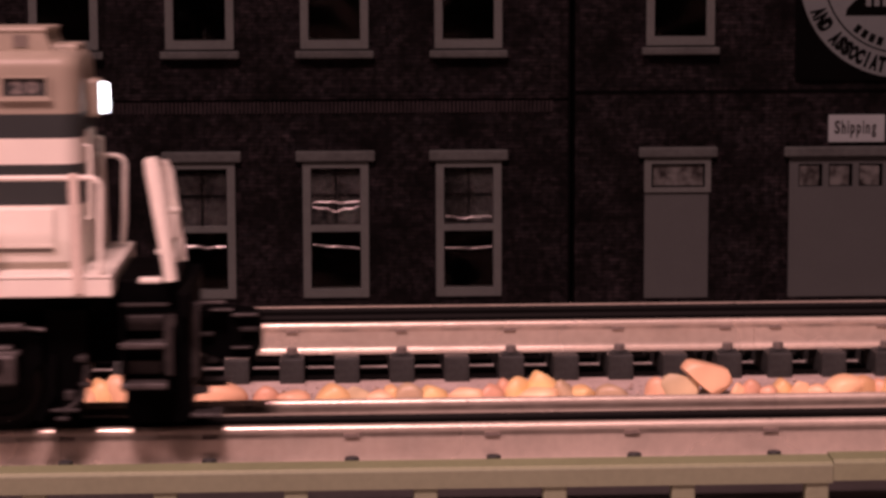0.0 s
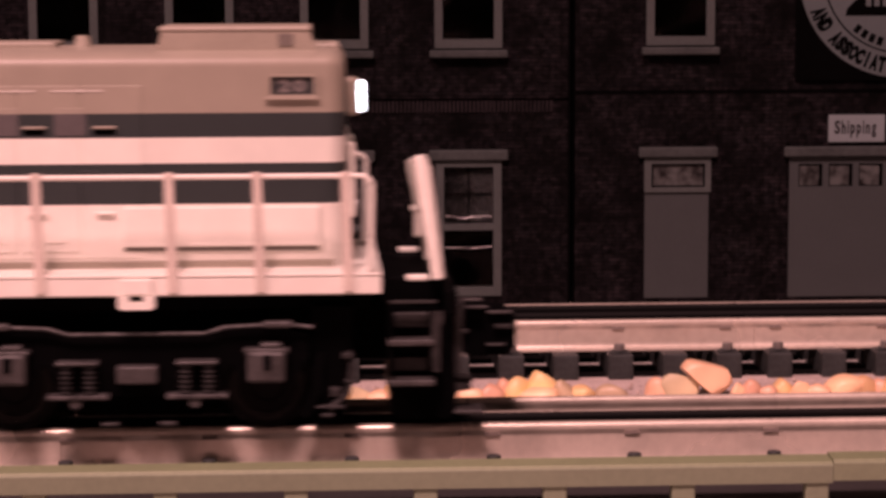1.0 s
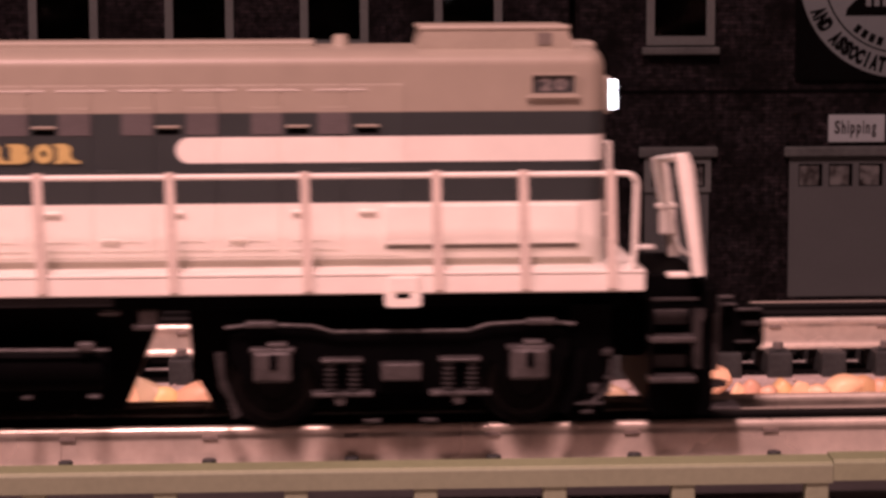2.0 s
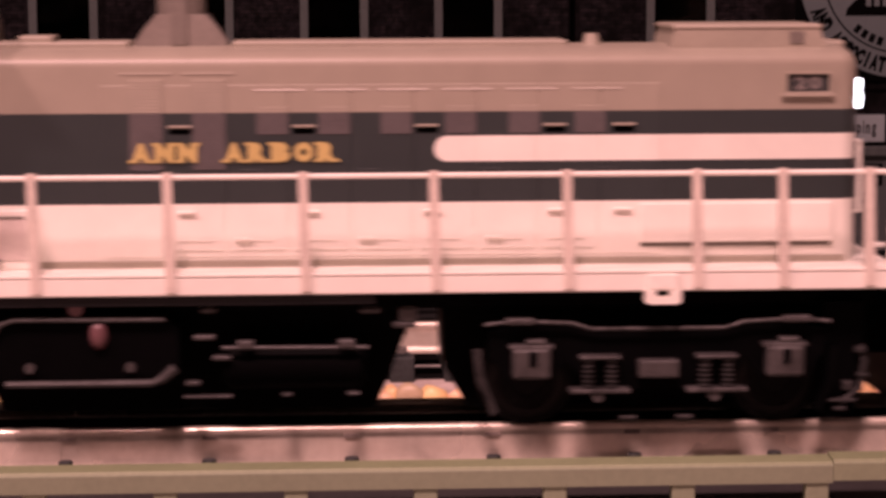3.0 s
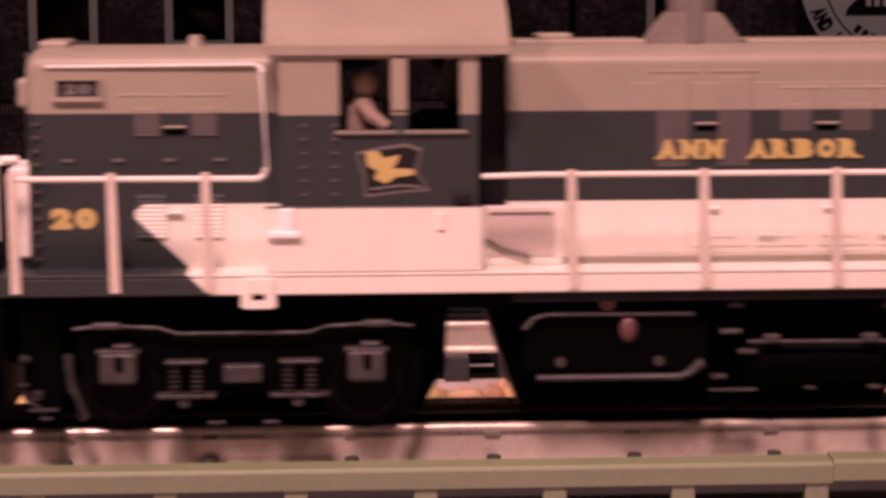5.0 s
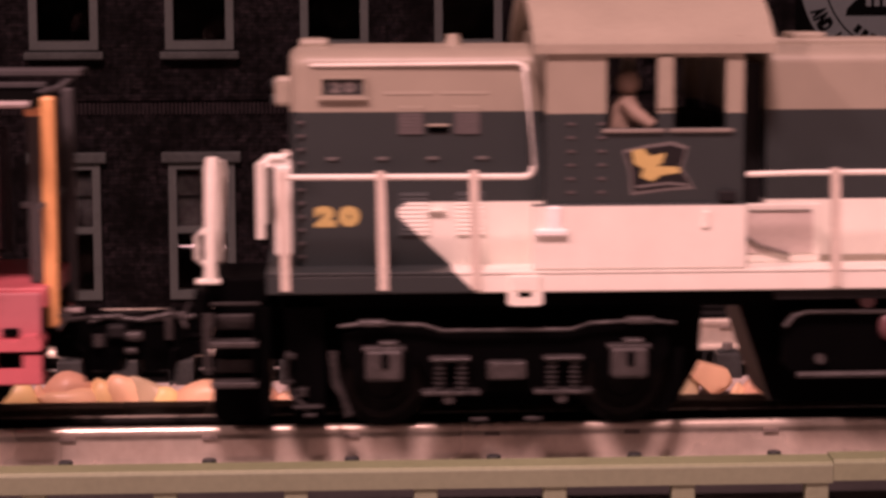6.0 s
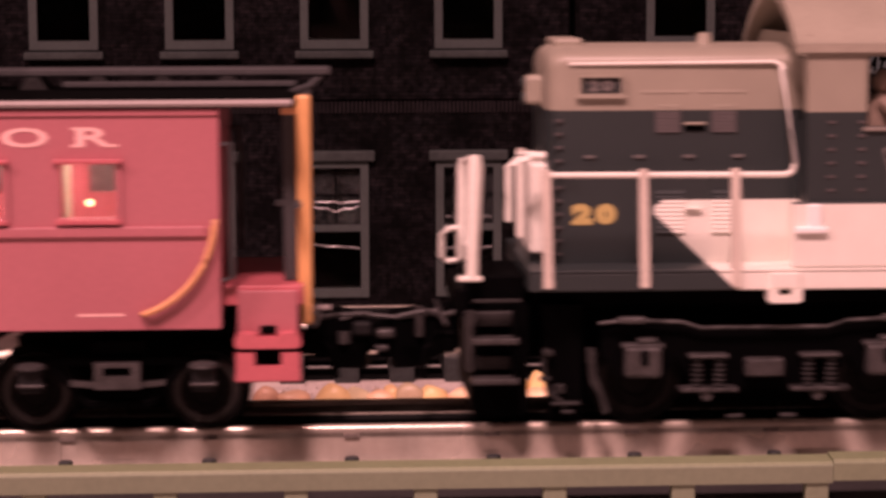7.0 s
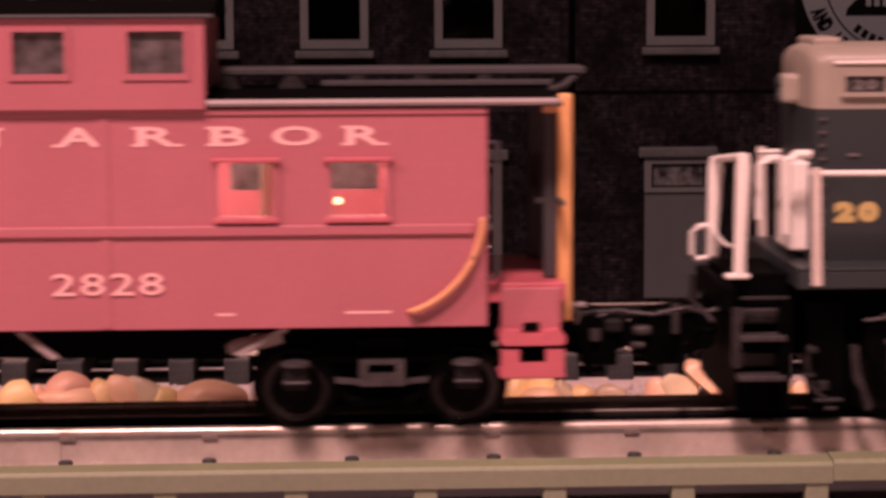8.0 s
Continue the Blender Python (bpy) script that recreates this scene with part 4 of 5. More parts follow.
def engine():
    e = thing("diesel_locomotive", "model diesel switcher in grey, black and cream pulling a red caboose", "locomotive")
    # frame, walkway and sill
    part("underframe", box(B(), -284, 43, -18, 18, 44.5, 50.2, 0.5), BLACK_PLASTIC, e)
    bm = box(B(), -285.7, 44.6, -32.5, 32.5, 50.1, 54.3, 0.35)
    bmesh.ops.bisect_plane(bm, geom=bm.verts[:] + bm.edges[:] + bm.faces[:], plane_co=(-237, 0, 52), plane_no=(1, 0, 0.98))
    part("side_sill", bm, LIVERY, e)
    part("walkway", box(B(), -285.7, 44.6, -32.7, 32.7, 54.35, 55.0, 0.15), LIVERY, e)
    for x in (-10.6, -224.8):
        for s in (-1, 1):
            bm = B()
            prism(bm, [(x - 4.1, 50.4), (x - 4.1, 47.7), (x - 3.2, 47.2), (x + 3.2, 47.2), (x + 4.1, 47.7), (x + 4.1, 50.4), (x + 1.6, 50.4), (x + 1.6, 48.9), (x - 1.6, 48.9), (x - 1.6, 50.4)], "y", *sorted((s * 30.5, s * 33.6)))
            box(bm, x - 3.6, x + 3.6, *sorted((s * 32.4, s * 33.3)), 50.4, 54.2, 0.4)
            part("jacking_pad", bm, CREAM_PAINT, e)
    # hoods
    part("long_hood", hood(B(), -166.3, 37.0, False, True), LIVERY, e, smooth=True)
    part("short_hood", hood(B(), -280.0, -217.0, True, False), LIVERY, e, smooth=True)
    part("cab_neck", box(B(), -174.2, -166.2, -14, 14, 54.8, 101), DARK_GREY, e)
    # hood doors, louvres and latches
    for s in (-1, 1):
        for k in range(9):
            xa, xb = -138.2 + 14.35 * k, -138.2 + 14.35 * k + 13.9
            part("hood_door", box(B(), xa, xb, *sorted((s * (HOOD - 0.3), s * (HOOD + 0.22))), 57.3, 97.0, 0.18), LIVERY, e)
            if 1 <= k <= 7:
                part("door_ledge", box(B(), xa + 0.8, xb - 0.8, *sorted((s * HOOD, s * (HOOD + 0.55))), 58.9, 59.25, 0.1), LIVERY, e)
                part("door_ledge", box(B(), xa + 2.2, xb - 3.4, *sorted((s * HOOD, s * (HOOD + 0.5))), 61.0, 61.3, 0.1), LIVERY, e)
        for x in (-102.7, -88.5, -74.3, -59.5, -44.8, -29.5):
            louvre(e, x, x + 7.2, 85.6, 92.0, s)
            part("hood_strip", prism(B(), [(s * (HOOD - 0.2), 95.0), (s * (HOOD + 0.4), 95.6), (s * (HOOD + 0.1), 96.2), (s * (HOOD - 0.2), 96.2)], "x", x - 0.6, x + 11.2), LIVERY, e)
        for x in (-131.7, -117.4):
            louvre(e, x, x + 7.6, 77.6, 98.3, s, 27)
            part("hood_strip", prism(B(), [(s * (HOOD - 0.2), 98.9), (s * (HOOD + 0.22), 99.4), (s * (HOOD + 0.1), 99.9), (s * (HOOD - 0.2), 99.9)], "x", x - 2.2, x + 9.8), LIVERY, e)
        for x in (-254.9, -241.3):
            louvre(e, x + 0.8, x + 6.8, 85.4, 91.9, s, 8)
            louvre(e, x + 1.0, x + 8.0, 62.0, 72.0, s, 10, 0.34)
            part("hood_strip", prism(B(), [(s * (HOOD - 0.2), 94.0), (s * (HOOD + 0.18), 94.6), (s * (HOOD + 0.05), 95.2), (s * (HOOD - 0.2), 95.2)], "x", x - 2.6, x + 9.0), LIVERY, e)
        for x in (-120.2, -91.9, -63.7, -34.1, -18.1, -244.6):
            latch(e, x, 87.2, s)
        for x in (-119.0, -90.6, -62.5, -33.7, -18.3, -245):
            latch(e, x, 67.5, s)
        for x in (-77.5, -48.1, -106):
            latch(e, x, 61.2, s)
        for x in (-104, -77.5, -49, -22, -128):
            part("hinge", box(B(), x - 2.4, x + 2.4, *sorted((s * HOOD, s * (HOOD + 0.6))), 77.0, 77.6, 0.1), LIVERY, e)
        # plain panel toward the front with a drip ledge
        part("side_panel", box(B(), -14.3, 30.7, *sorted((s * (HOOD - 0.2), s * (HOOD + 0.9))), 60.2, 69.0, 0.25), LIVERY, e)
        part("ledge", box(B(), -14.6, 31.0, *sorted((s * HOOD, s * (HOOD + 1.3))), 60.0, 60.8, 0.15), LIVERY, e)
        part("kick_strip", box(B(), -171, 34.0, *sorted((s * (HOOD - 0.3), s * (HOOD + 0.3))), 55.02, 56.6, 0.05), GREY_PAINT, e)
        # Grey strip paints the shadow below the panel's ledge.
        part("ledge_shadow_strip", box(B(), -14.0, 30.4, *sorted((s * (HOOD - 0.3), s * (HOOD + 0.3))), 58.9, 60.1, 0.05), STACK_GREY, e)
        number_board(e, 19.3, 30.2, 94.0, 99.3, s)
        number_board(e, -272.7, -262.0, 93.8, 98.7, s)
        # battery box beside the cab
        part("battery_box", box(B(), -172.4, -153.6, *sorted((s * (HOOD - 0.3), s * (HOOD + 1.6))), 55.0, 68.8, 0.4), LIVERY, e)
        part("battery_grille", box(B(), -171.0, -155.4, *sorted((s * (HOOD + 1.5), s * (HOOD + 1.9))), 57.2, 66.8, 0.1), BATTERY_PAINT, e)
        part("grille_top", box(B(), -170.6, -155.8, *sorted((s * (HOOD + 1.8), s * (HOOD + 2.2))), 67.0, 67.4, 0.1), STACK_GREY, e)
        part("brace", tube(B(), [(-171.4, s * (HOOD + 2.4), 61.2), (-168, s * (HOOD + 2.4), 59.0), (-161, s * (HOOD + 2.4), 57.0)], 0.5, 6), STACK_GREY, e)
        bm = B()
        for x in (-277.5, -213.9, -206.6):
            half = HOOD if x < -220 else 31.5
            for k in range(11):
                box(bm, x - 0.9, x + 0.9, *sorted((s * (half - 0.2), s * (half + 0.3))), 57.0 + 3.1 * k, 57.6 + 3.1 * k)
        tagged(part("rivets", bm, LOUVRE_BAND, e), kind="stuff")
        bm = B()
        for x in (-270, -258, -246, -234):
            box(bm, x - 1.4, x + 1.4, *sorted((s * HOOD, s * (HOOD + 0.5))), 79.6, 80.2)
        tagged(part("hood_catches", bm, LOUVRE_GREY, e), kind="stuff")
    # roof details
    bm = B()
    prism(bm, [(-6.5, 104.6), (-5.4, 108.8), (28.8, 108.8), (30.4, 104.6)], "y", -14, 14)
    fan = part("fan_housing", bm, GREY_PAINT, e)
    part("lid", box(B(), -5.9, 29.3, -14.3, 14.3, 108.8, 110.2, 0.6), GREY_PAINT, fan)
    part("fan_slot", box(B(), 21.6, 25.0, -14.25, -13.6, 105.6, 108.4), STACK_GREY, fan)
    for x0, x1 in ((-108.5, -30), (-164, -132.5)):
        part("roof_hatch", box(B(), x0, x1, -9, 9, 104.6, 106.6, 0.5), GREY_PAINT, e)
    part("roof_lid", box(B(), -158, -150, -8, 4, 104.6, 108.0, 0.5), GREY_PAINT, e)
    bm = B()
    prism(bm, [(-131.2, 105.2), (-109.7, 105.2), (-109.7, 106.4), (-112.2, 109.8), (-114.6, 112.8), (-126.2, 112.8), (-128.8, 109.8), (-131.2, 106.4)], "y", -6, 6)
    st = part("exhaust_base", bm, STACK_PALE, e)
    part("exhaust_pipe", tube(B(), [(-120.6, 0, 111), (-120.6, 0, 122)], 5.7, 24), STACK_GREY, st, smooth=True)
    part("pipe_seam", box(B(), -122.8, -118.8, -6.6, -5.0, 105.4, 121.8, 0.4), STACK_GREY, st)
    for x in (-24.0, -240.0):
        part("lifting_lug", tube(B(), [(x, -6, 104.5), (x, -6, 108.0)], [2.4, 1.5], 12), GREY_PAINT, e, smooth=True)
    part("roof_vent", box(B(), -277.6, -270.4, -9, 9, 103.8, 106.9, 0.8), GREY_PAINT, e)
    part("roof_vent", box(B(), 27.6, 35.8, -9, 9, 103.6, 106.2, 0.8), GREY_PAINT, e)
    part("bell_hook", box(B(), -2.0, 1.5, -4, 4, 104.8, 107, 0.4), GREY_PAINT, e)
    # cab with real window openings, hollow inside
    wins = [(-205.5, -193.4, 87.2, 103.2), (-189.8, -177.8, 87.2, 103.2)]
    for s in (-1, 1):
        bm = B()
        sheet_with_holes(bm, -219.6, -173.8, 55.0, 104.2, *sorted((s * 30.0, s * 31.5)), wins)
        part("cab_side", bm, LIVERY, e)
        for q in wins:
            part("window_ledge", box(B(), q[0] - 1.0, q[1] + 1.6, *sorted((s * 31.4, s * 32.3)), 86.2, 87.1, 0.2), STACK_PALE, e)
        part("sash_post", box(B(), -193.4, -189.8, *sorted((s * 31.3, s * 32.0)), 91.6, 103.4, 0.2), GREY_PAINT, e)
        part("cab_locker", box(B(), -223.0, -173.0, *sorted((s * 31.2, s * 32.4)), 55.2, 70.2, 0.3), LIVERY, e)
        part("locker_handle", box(B(), -183.2, -181.6, *sorted((s * 32.3, s * 32.9)), 64.5, 68.4, 0.2), CREAM_PAINT, e)
        # White colour puts a specular glint on the filler.
        bm = box(B(), -219.6, -216.2, *sorted((s * 32.3, s * 33.2)), 63.2, 69.8, 0.5)
        box(bm, -222.4, -214.8, *sorted((s * 32.3, s * 33.6)), 63.0, 64.6, 0.4)
        part("sand_filler", bm, WHITE_PAINT, e)
        part("gauge_box", box(B(), -179.5, -175.5, *sorted((s * 31.2, s * 33.0)), 70.4, 73.0, 0.4), DARK_GREY, e)
    bm = B()
    sheet_with_holes(bm, -30, 30, 55.0, 108.0, -0.7, 0.7, [(-27, -17, 88, 103), (17, 27, 88, 103)])
    bmesh.ops.rotate(bm, cent=(0, 0, 0), matrix=Matrix.Rotation(radians(90), 3, "Z"), verts=bm.verts)
    bmesh.ops.translate(bm, vec=(-174.5, 0, 0), verts=bm.verts)
    part("cab_front", bm, LIVERY, e)
    bm = B()
    sheet_with_holes(bm, -30, 30, 55.0, 108.0, -0.7, 0.7, [(-27, -17, 88, 103), (17, 27, 88, 103)])
    bmesh.ops.rotate(bm, cent=(0, 0, 0), matrix=Matrix.Rotation(radians(90), 3, "Z"), verts=bm.verts)
    bmesh.ops.translate(bm, vec=(-218.9, 0, 0), verts=bm.verts)
    part("cab_rear", bm, LIVERY, e)
    part("cab_floor", box(B(), -218, -175.4, -29.8, 29.8, 70, 72), INTERIOR, e)
    part("control_stand", box(B(), -186, -178, -16, 4, 72, 90, 0.6), INTERIOR, e)
    prof = [(-32.6, 104.1), (-32.6, 106.2)] + [(-31.8 + 63.6 * k / 24, 106.4 + 13.0 * (1 - abs(-1 + 2 * k / 24) ** 2.0)) for k in range(25)] + [(32.6, 106.2), (32.6, 104.1)] + [(31.4 - 62.8 * k / 24, 104.2 + 12.0 * (1 - abs(-1 + 2 * k / 24) ** 2.0)) for k in range(25)]
    part("cab_roof", prism(B(), prof, "x", -222.8, -166.6), GREY_PAINT, e, smooth=True)
    # emblem on the cab side, as plain shapes
    for s in (-1, 1):
        ya, yb = sorted((s * 31.45, s * 31.62))
        flag = [(-201.6, 82.2), (-196, 83.4), (-190, 84.2), (-186.4, 83.0), (-187.8, 78.0), (-184.8, 73.4), (-191, 73.0), (-199.6, 72.0), (-199.9, 77.0)]
        inner = [(-193.4 + (x + 193.4) * 0.91, 78 + (z - 78) * 0.87) for x, z in flag]
        em = part("emblem", prism(B(), flag, "y", ya, yb), LOUVRE_GREY, e)
        part("emblem_field", prism(B(), inner, "y", *sorted((s * 31.5, s * 31.70))), DARK_GREY, em)
        part("emblem_charge", prism(B(), [(-199.4, 82.2), (-196.6, 82.6), (-195.2, 80.9), (-191.6, 81.6), (-192.4, 79.4), (-193.4, 78.6), (-188.6, 78.4), (-188.2, 77.1), (-192.6, 76.5), (-194.6, 75.1), (-197.4, 76.2), (-196.6, 78.0), (-199.0, 79.2)], "y", *sorted((s * 31.6, s * 31.78))), YELLOW, em)
        part("emblem_band", prism(B(), [(-198.4, 74.2), (-191, 75.0), (-186.6, 74.6), (-186.2, 74.0), (-191, 74.4), (-198.2, 73.6)], "y", *sorted((s * 31.6, s * 31.74))), LOUVRE_GREY, em)
    bm = B()
    letters(bm, "ANN ARBOR", -131.3, -84.5, 79.3, 83.8, -HOOD - 0.62, 0.1, 0.10, 0.75, 0.9)
    part("town_lettering", bm, YELLOW, e, "yellow raised capitals")
    bm = B()
    letters(bm, "20", -274.4, -263.4, 64.1, 69.0, -HOOD - 0.05, 0.1, 0.09, 0.0, 0.5)
    part("fleet_lettering", bm, YELLOW, e, "yellow raised figures")
    # handrails
    for s in (-1, 1):
        y = s * 32.0
        pts = [(-173.0, y, 76.6), (-160, y, 76.9), (40.0, y, 77.0)] + arc_pts((40.0, 74.4), 2.6, 90, 10, 5, lambda a, b: (a, y, b)) + [(42.2, y, 60), (41.6, y, 54.6)]
        part("handrail", tube(B(), pts, 0.64, 10), CREAM_PAINT, e, smooth=True)
        pts = [(-283.0, y, 76.7), (-225.0, y, 76.5)] + arc_pts((-225.0, 78.7), 2.2, 270, 360, 5, lambda a, b: (a, y, b)) + [(-223.5, s * 21.6, 99.6), (-224.0, s * 21.0, 101.0), (-225.4, s * 20.6, 101.6), (-275.0, s * 20.2, 101.3)]
        part("handrail", tube(B(), pts, [0.7] * (len(pts) - 4) + [0.75, 0.6, 0.45, 0.4], 10), CREAM_PAINT, e, smooth=True)
        for x in (-152.8, -122.6, -92.2, -62.8, -32.6, -3.0, 16.7, 36.5, -258.8, -236.9, -281.8):
            bm = B()
            lean = 0.6
            prism(bm, [(x - 1.15 + lean, 51.0), (x + 1.15 + lean, 51.0), (x + 1.0, 78.0), (x - 1.0, 78.0)], "y", *sorted((s * 31.6, s * 33.2)))
            part("stanchion", bm, STANCHION_TAN, e)
        # stair rails at both ends of the engine
        ys, dz = (-28.0, 0.0) if s < 0 else (9.0, -3.6)
        part("stair_rail", tube(B(), [(53.4, ys, 81.0 + dz), (54.2, ys, 78 + dz), (57.0, ys, 58), (57.6, ys, 53.0)], [1.5, 2.0, 1.5, 1.5], 10), CREAM_PAINT, e, smooth=True)
        if s > 0:
            part("rail_bracket", box(B(), 53.6, 57.4, ys - 3.4, ys - 0.6, 58.6, 65.0, 0.5), CREAM_PAINT, e)
            part("rail_bracket", box(B(), 52.8, 57.6, ys - 3.6, ys - 0.4, 65.0, 66.2, 0.3), CREAM_PAINT, e)
        part("stair_rail", tube(B(), [(-298.2, ys, 81.0 + dz), (-298.2, ys, 78 + dz), (-298.8, ys, 60), (-298.9, ys, 53.0)], [1.4, 1.9, 1.5, 1.5], 10), CREAM_PAINT, e, smooth=True)
        if s > 0:
            part("chain_hook", tube(B(), [(-298.4, ys, 60.6), (-302.6, ys, 60.2), (-304.2, ys, 58.6), (-304.2, ys, 53.4), (-302.8, ys, 52.2), (-297.8, ys, 52.8), (-297.4, ys, 56.0)], 0.75, 8), CREAM_PAINT, e, smooth=True)
        else:
            part("rail_foot", box(B(), -302.4, -296.6, ys - 1.4, ys + 1.4, 52.2, 53.4, 0.4), CREAM_PAINT, e)
        yg = -24.0 if s < 0 else 8.0
        part("end_grab", tube(B(), [(-287.0, yg, 62), (-287.0, yg, 79.0 + dz), (-285, yg, 80.4 + dz), (-281.2, yg, 80.4 + dz)], 1.1, 8), CREAM_PAINT, e, smooth=True)
    for xa, z in ((53.4, 80.4), (-298.2, 80.4)):
        part("end_bar", tube(B(), [(xa, -28, z), (xa, 9, z - 3.6)], 0.9, 8), CREAM_PAINT, e, smooth=True)
    for xa, z in ((57.3, 60.0), (-299.0, 62.0)):
        part("end_chain", tube(B(), [(xa, -9.5 + 18.5 * math.cos(math.pi * k / 10), z - 4 * math.sin(math.pi * k / 10)) for k in range(11)], 0.45, 6), CREAM_PAINT, e, smooth=True)
    part("end_ladder", box(B(), -284.0, -279.4, -16, 2, 57, 78.0, 0.6), CREAM_PAINT, e)
    part("end_door", box(B(), 36.8, 37.6, -8, 8, 56, 86, 0.3), CREAM_PAINT, e)
    for s in (-1, 1):
        part("end_grab", tube(B(), [(36, s * 14, 66), (38.5, s * 14, 66), (38.5, s * 14, 83), (36, s * 14, 83)], 0.6, 8), CREAM_PAINT, e, smooth=True)
    # lamps
    hl = part("headlight", box(B(), 36.0, 40.2, -4.0, 4.0, 88.8, 97.8, 0.8), GREY_PAINT, e)
    for z in (95.4, 91.8):
        part("lens", tube(B(), [(40.1, 0, z), (41.6, 0, z)], [1.6, 1.3] if z > 94 else [2.4, 2.0], 20), LAMP_GLOW, hl, "glowing white lens")
    rl = part("headlight", box(B(), -283.8, -279.2, -3.4, 3.4, 91.0, 98.0, 1.0), GREY_PAINT, e)
    for z in (96.0, 92.4):
        part("lens", tube(B(), [(-283.7, 0, z), (-284.5, 0, z)], [1.6, 1.3], 16), TRIM, rl, "unlit lens")
    # tanks under the frame
    for s in (-1, 1):
        def yy(a, b):
            return sorted((s * a, s * b))
        pr = [(-163, 41.5), (-160.5, 44.2), (-124, 44.4), (-120.8, 42), (-120.8, 33), (-125.5, 29.6), (-160, 29.4), (-163, 32)]
        part("fuel_tank", prism(B(), pr, "y", *yy(3, 27)), BLACK_PLASTIC, e)
        part("tank_pipe", tube(B(), [(-163, s * 28.4, 41.0), (-161, s * 28.4, 43.4), (-158, s * 28.4, 44.4), (-124, s * 28.4, 44.2)], 0.6, 8), TRUCK_GREY, e, smooth=True)
        part("tank_pipe", tube(B(), [(-160, s * 28.4, 29.6), (-127, s * 28.4, 29.6), (-124.5, s * 28.4, 30.6), (-121.6, s * 28.4, 33.0)], [0.8, 0.9, 1.1, 1.3], 8), TRUCK_GREY, e, smooth=True)
        for x in (-154.6, -131.8):
            part("tank_bolt", tube(B(), [(x, s * 27, 33.2), (x, s * 28.4, 33.2)], 1.15, 10), TRUCK_GREY, e)
        part("filler_cap", ball(B(), (-138.9, s * 27.6, 40.6), 2.1, 1.8, 3.3, 18), CAP_RED, e, "dull red filler cap", True)
        part("filler_lid", tube(B(), [(-143.9, s * 26, 46.8), (-143.9, s * 29, 46.8)], 1.7, 14), CAP_RED, e, "dull red cap", True)
        part("air_tank", tube(B(), [(-111.5, s * 21, 32.4), (-109.5, s * 21, 32.4), (-79.5, s * 21, 32.4), (-77.6, s * 21, 32.4)], [3.5, 5.6, 5.6, 3.5], 20), BLACK_PLASTIC, e, smooth=True)
        part("air_pipe", tube(B(), [(-111, s * 27.6, 37.4), (-77.6, s * 27.6, 37.2)], 0.55, 8), TRUCK_GREY, e, smooth=True)
        for x in (-105.6, -82.6):
            part("pipe_clamp", box(B(), x - 2, x + 2, *yy(26.5, 28.6), 37.0, 39.2, 0.5), TRUCK_GREY, e)
        part("valve", box(B(), -117.5, -112.5, *yy(25, 28), 39.2, 40.4, 0.4), TRUCK_GREY, e)
        part("valve", box(B(), -119.5, -116.0, *yy(25, 28), 28.6, 29.8, 0.4), TRUCK_GREY, e)
        part("valve", box(B(), -115.8, -112.2, *yy(25, 28), 45.4, 46.6, 0.4), TRUCK_GREY, e)
        for x0, x1, z0, z1 in ((-79.6, -74.8, 45.0, 46.2), (-72.0, -66.6, 41.6, 43.0), (-70.6, -66.4, 43.0, 46.2), (-113.2, -109.0, 34.4, 35.6), (-82.6, -79.6, 26.0, 26.8), (-97.5, -95.0, 26.0, 26.6), (-120.0, -108.8, 25.8, 26.4)):
            part("valve", box(B(), x0, x1, *yy(25, 28), z0, z1, 0.4), TRUCK_GREY, e)
        part("frame_edge", box(B(), -166, -76, *yy(29, 31), 47.6, 50.0, 0.3), DARK_GREY, e)
    part("drive_housing", prism(B(), [(-171.2, 44.6), (-163.0, 20.5), (-75.5, 20.5), (-66.0, 44.6)], "y", -13, 13), BLACK_PLASTIC, e)
    # Pale sheet puts the side light on the housing's end into colour.
    part("lit_housing_end", prism(B(), [(-171.45, 44.5), (-171.25, 44.5), (-163.05, 20.5), (-163.25, 20.5)], "y", -12.2, 12.2), HOUSING_GREY, e)
    for x in (33.0, -286.0):
        part("coupler_pocket", box(B(), x, x + 14, -10, 10, 31.5, 46, 0.4), BLACK_PLASTIC, e)
    wheels = engine_truck(e, -11.0) + engine_truck(e, -228.8)
    steps(e, 46.2, 56.0, 1)
    steps(e, -299.0, -288.6, -1)
    for x0, x1, d in ((44.6, 59.0, 1), (-300.0, -285.7, -1)):
        far = 21 if d > 0 else 8
        part("end_platform", box(B(), x0, x1, -21, far, 46.5, 52.5, 0.5), BLACK_PLASTIC, e)
        part("end_beam", box(B(), *sorted((x1 if d > 0 else x0, (x1 if d > 0 else x0) + d * 3)), -29, far + 2, 44.2, 50.6, 0.6), BLACK_PLASTIC, e)
    # end sills down to the rail, footboards, and the heavy coupler box at the front
    part("pilot", prism(B(), [(46.6, 46), (46.6, 22), (48, 19.8), (60.4, 19.8), (61.6, 22), (61.6, 46)], "y", -24.5, 24.5), BLACK_PLASTIC, e)
    part("pilot", prism(B(), [(-299.0, 46), (-299.0, 22), (-297.6, 20), (-286.4, 20), (-285.2, 22), (-285.2, 46)], "y", -24.5, 24.5), BLACK_PLASTIC, e)
    for s in (-1, 1):
        def yy(a, b):
            return sorted((s * a, s * b))
        # Grey colour gives the footboard its highlight.
        part("footboard", box(B(), 61.4, 68.4, *yy(16, 25), 20.7, 21.7, 0.3), TRUCK_GREY, e)
        part("footboard_bracket", prism(B(), [(61.5, 27.8), (65.6, 27.2), (65.6, 26.0), (62.6, 25.6), (61.5, 21.7)], "y", *yy(20, 22)), RIG_GREY, e)
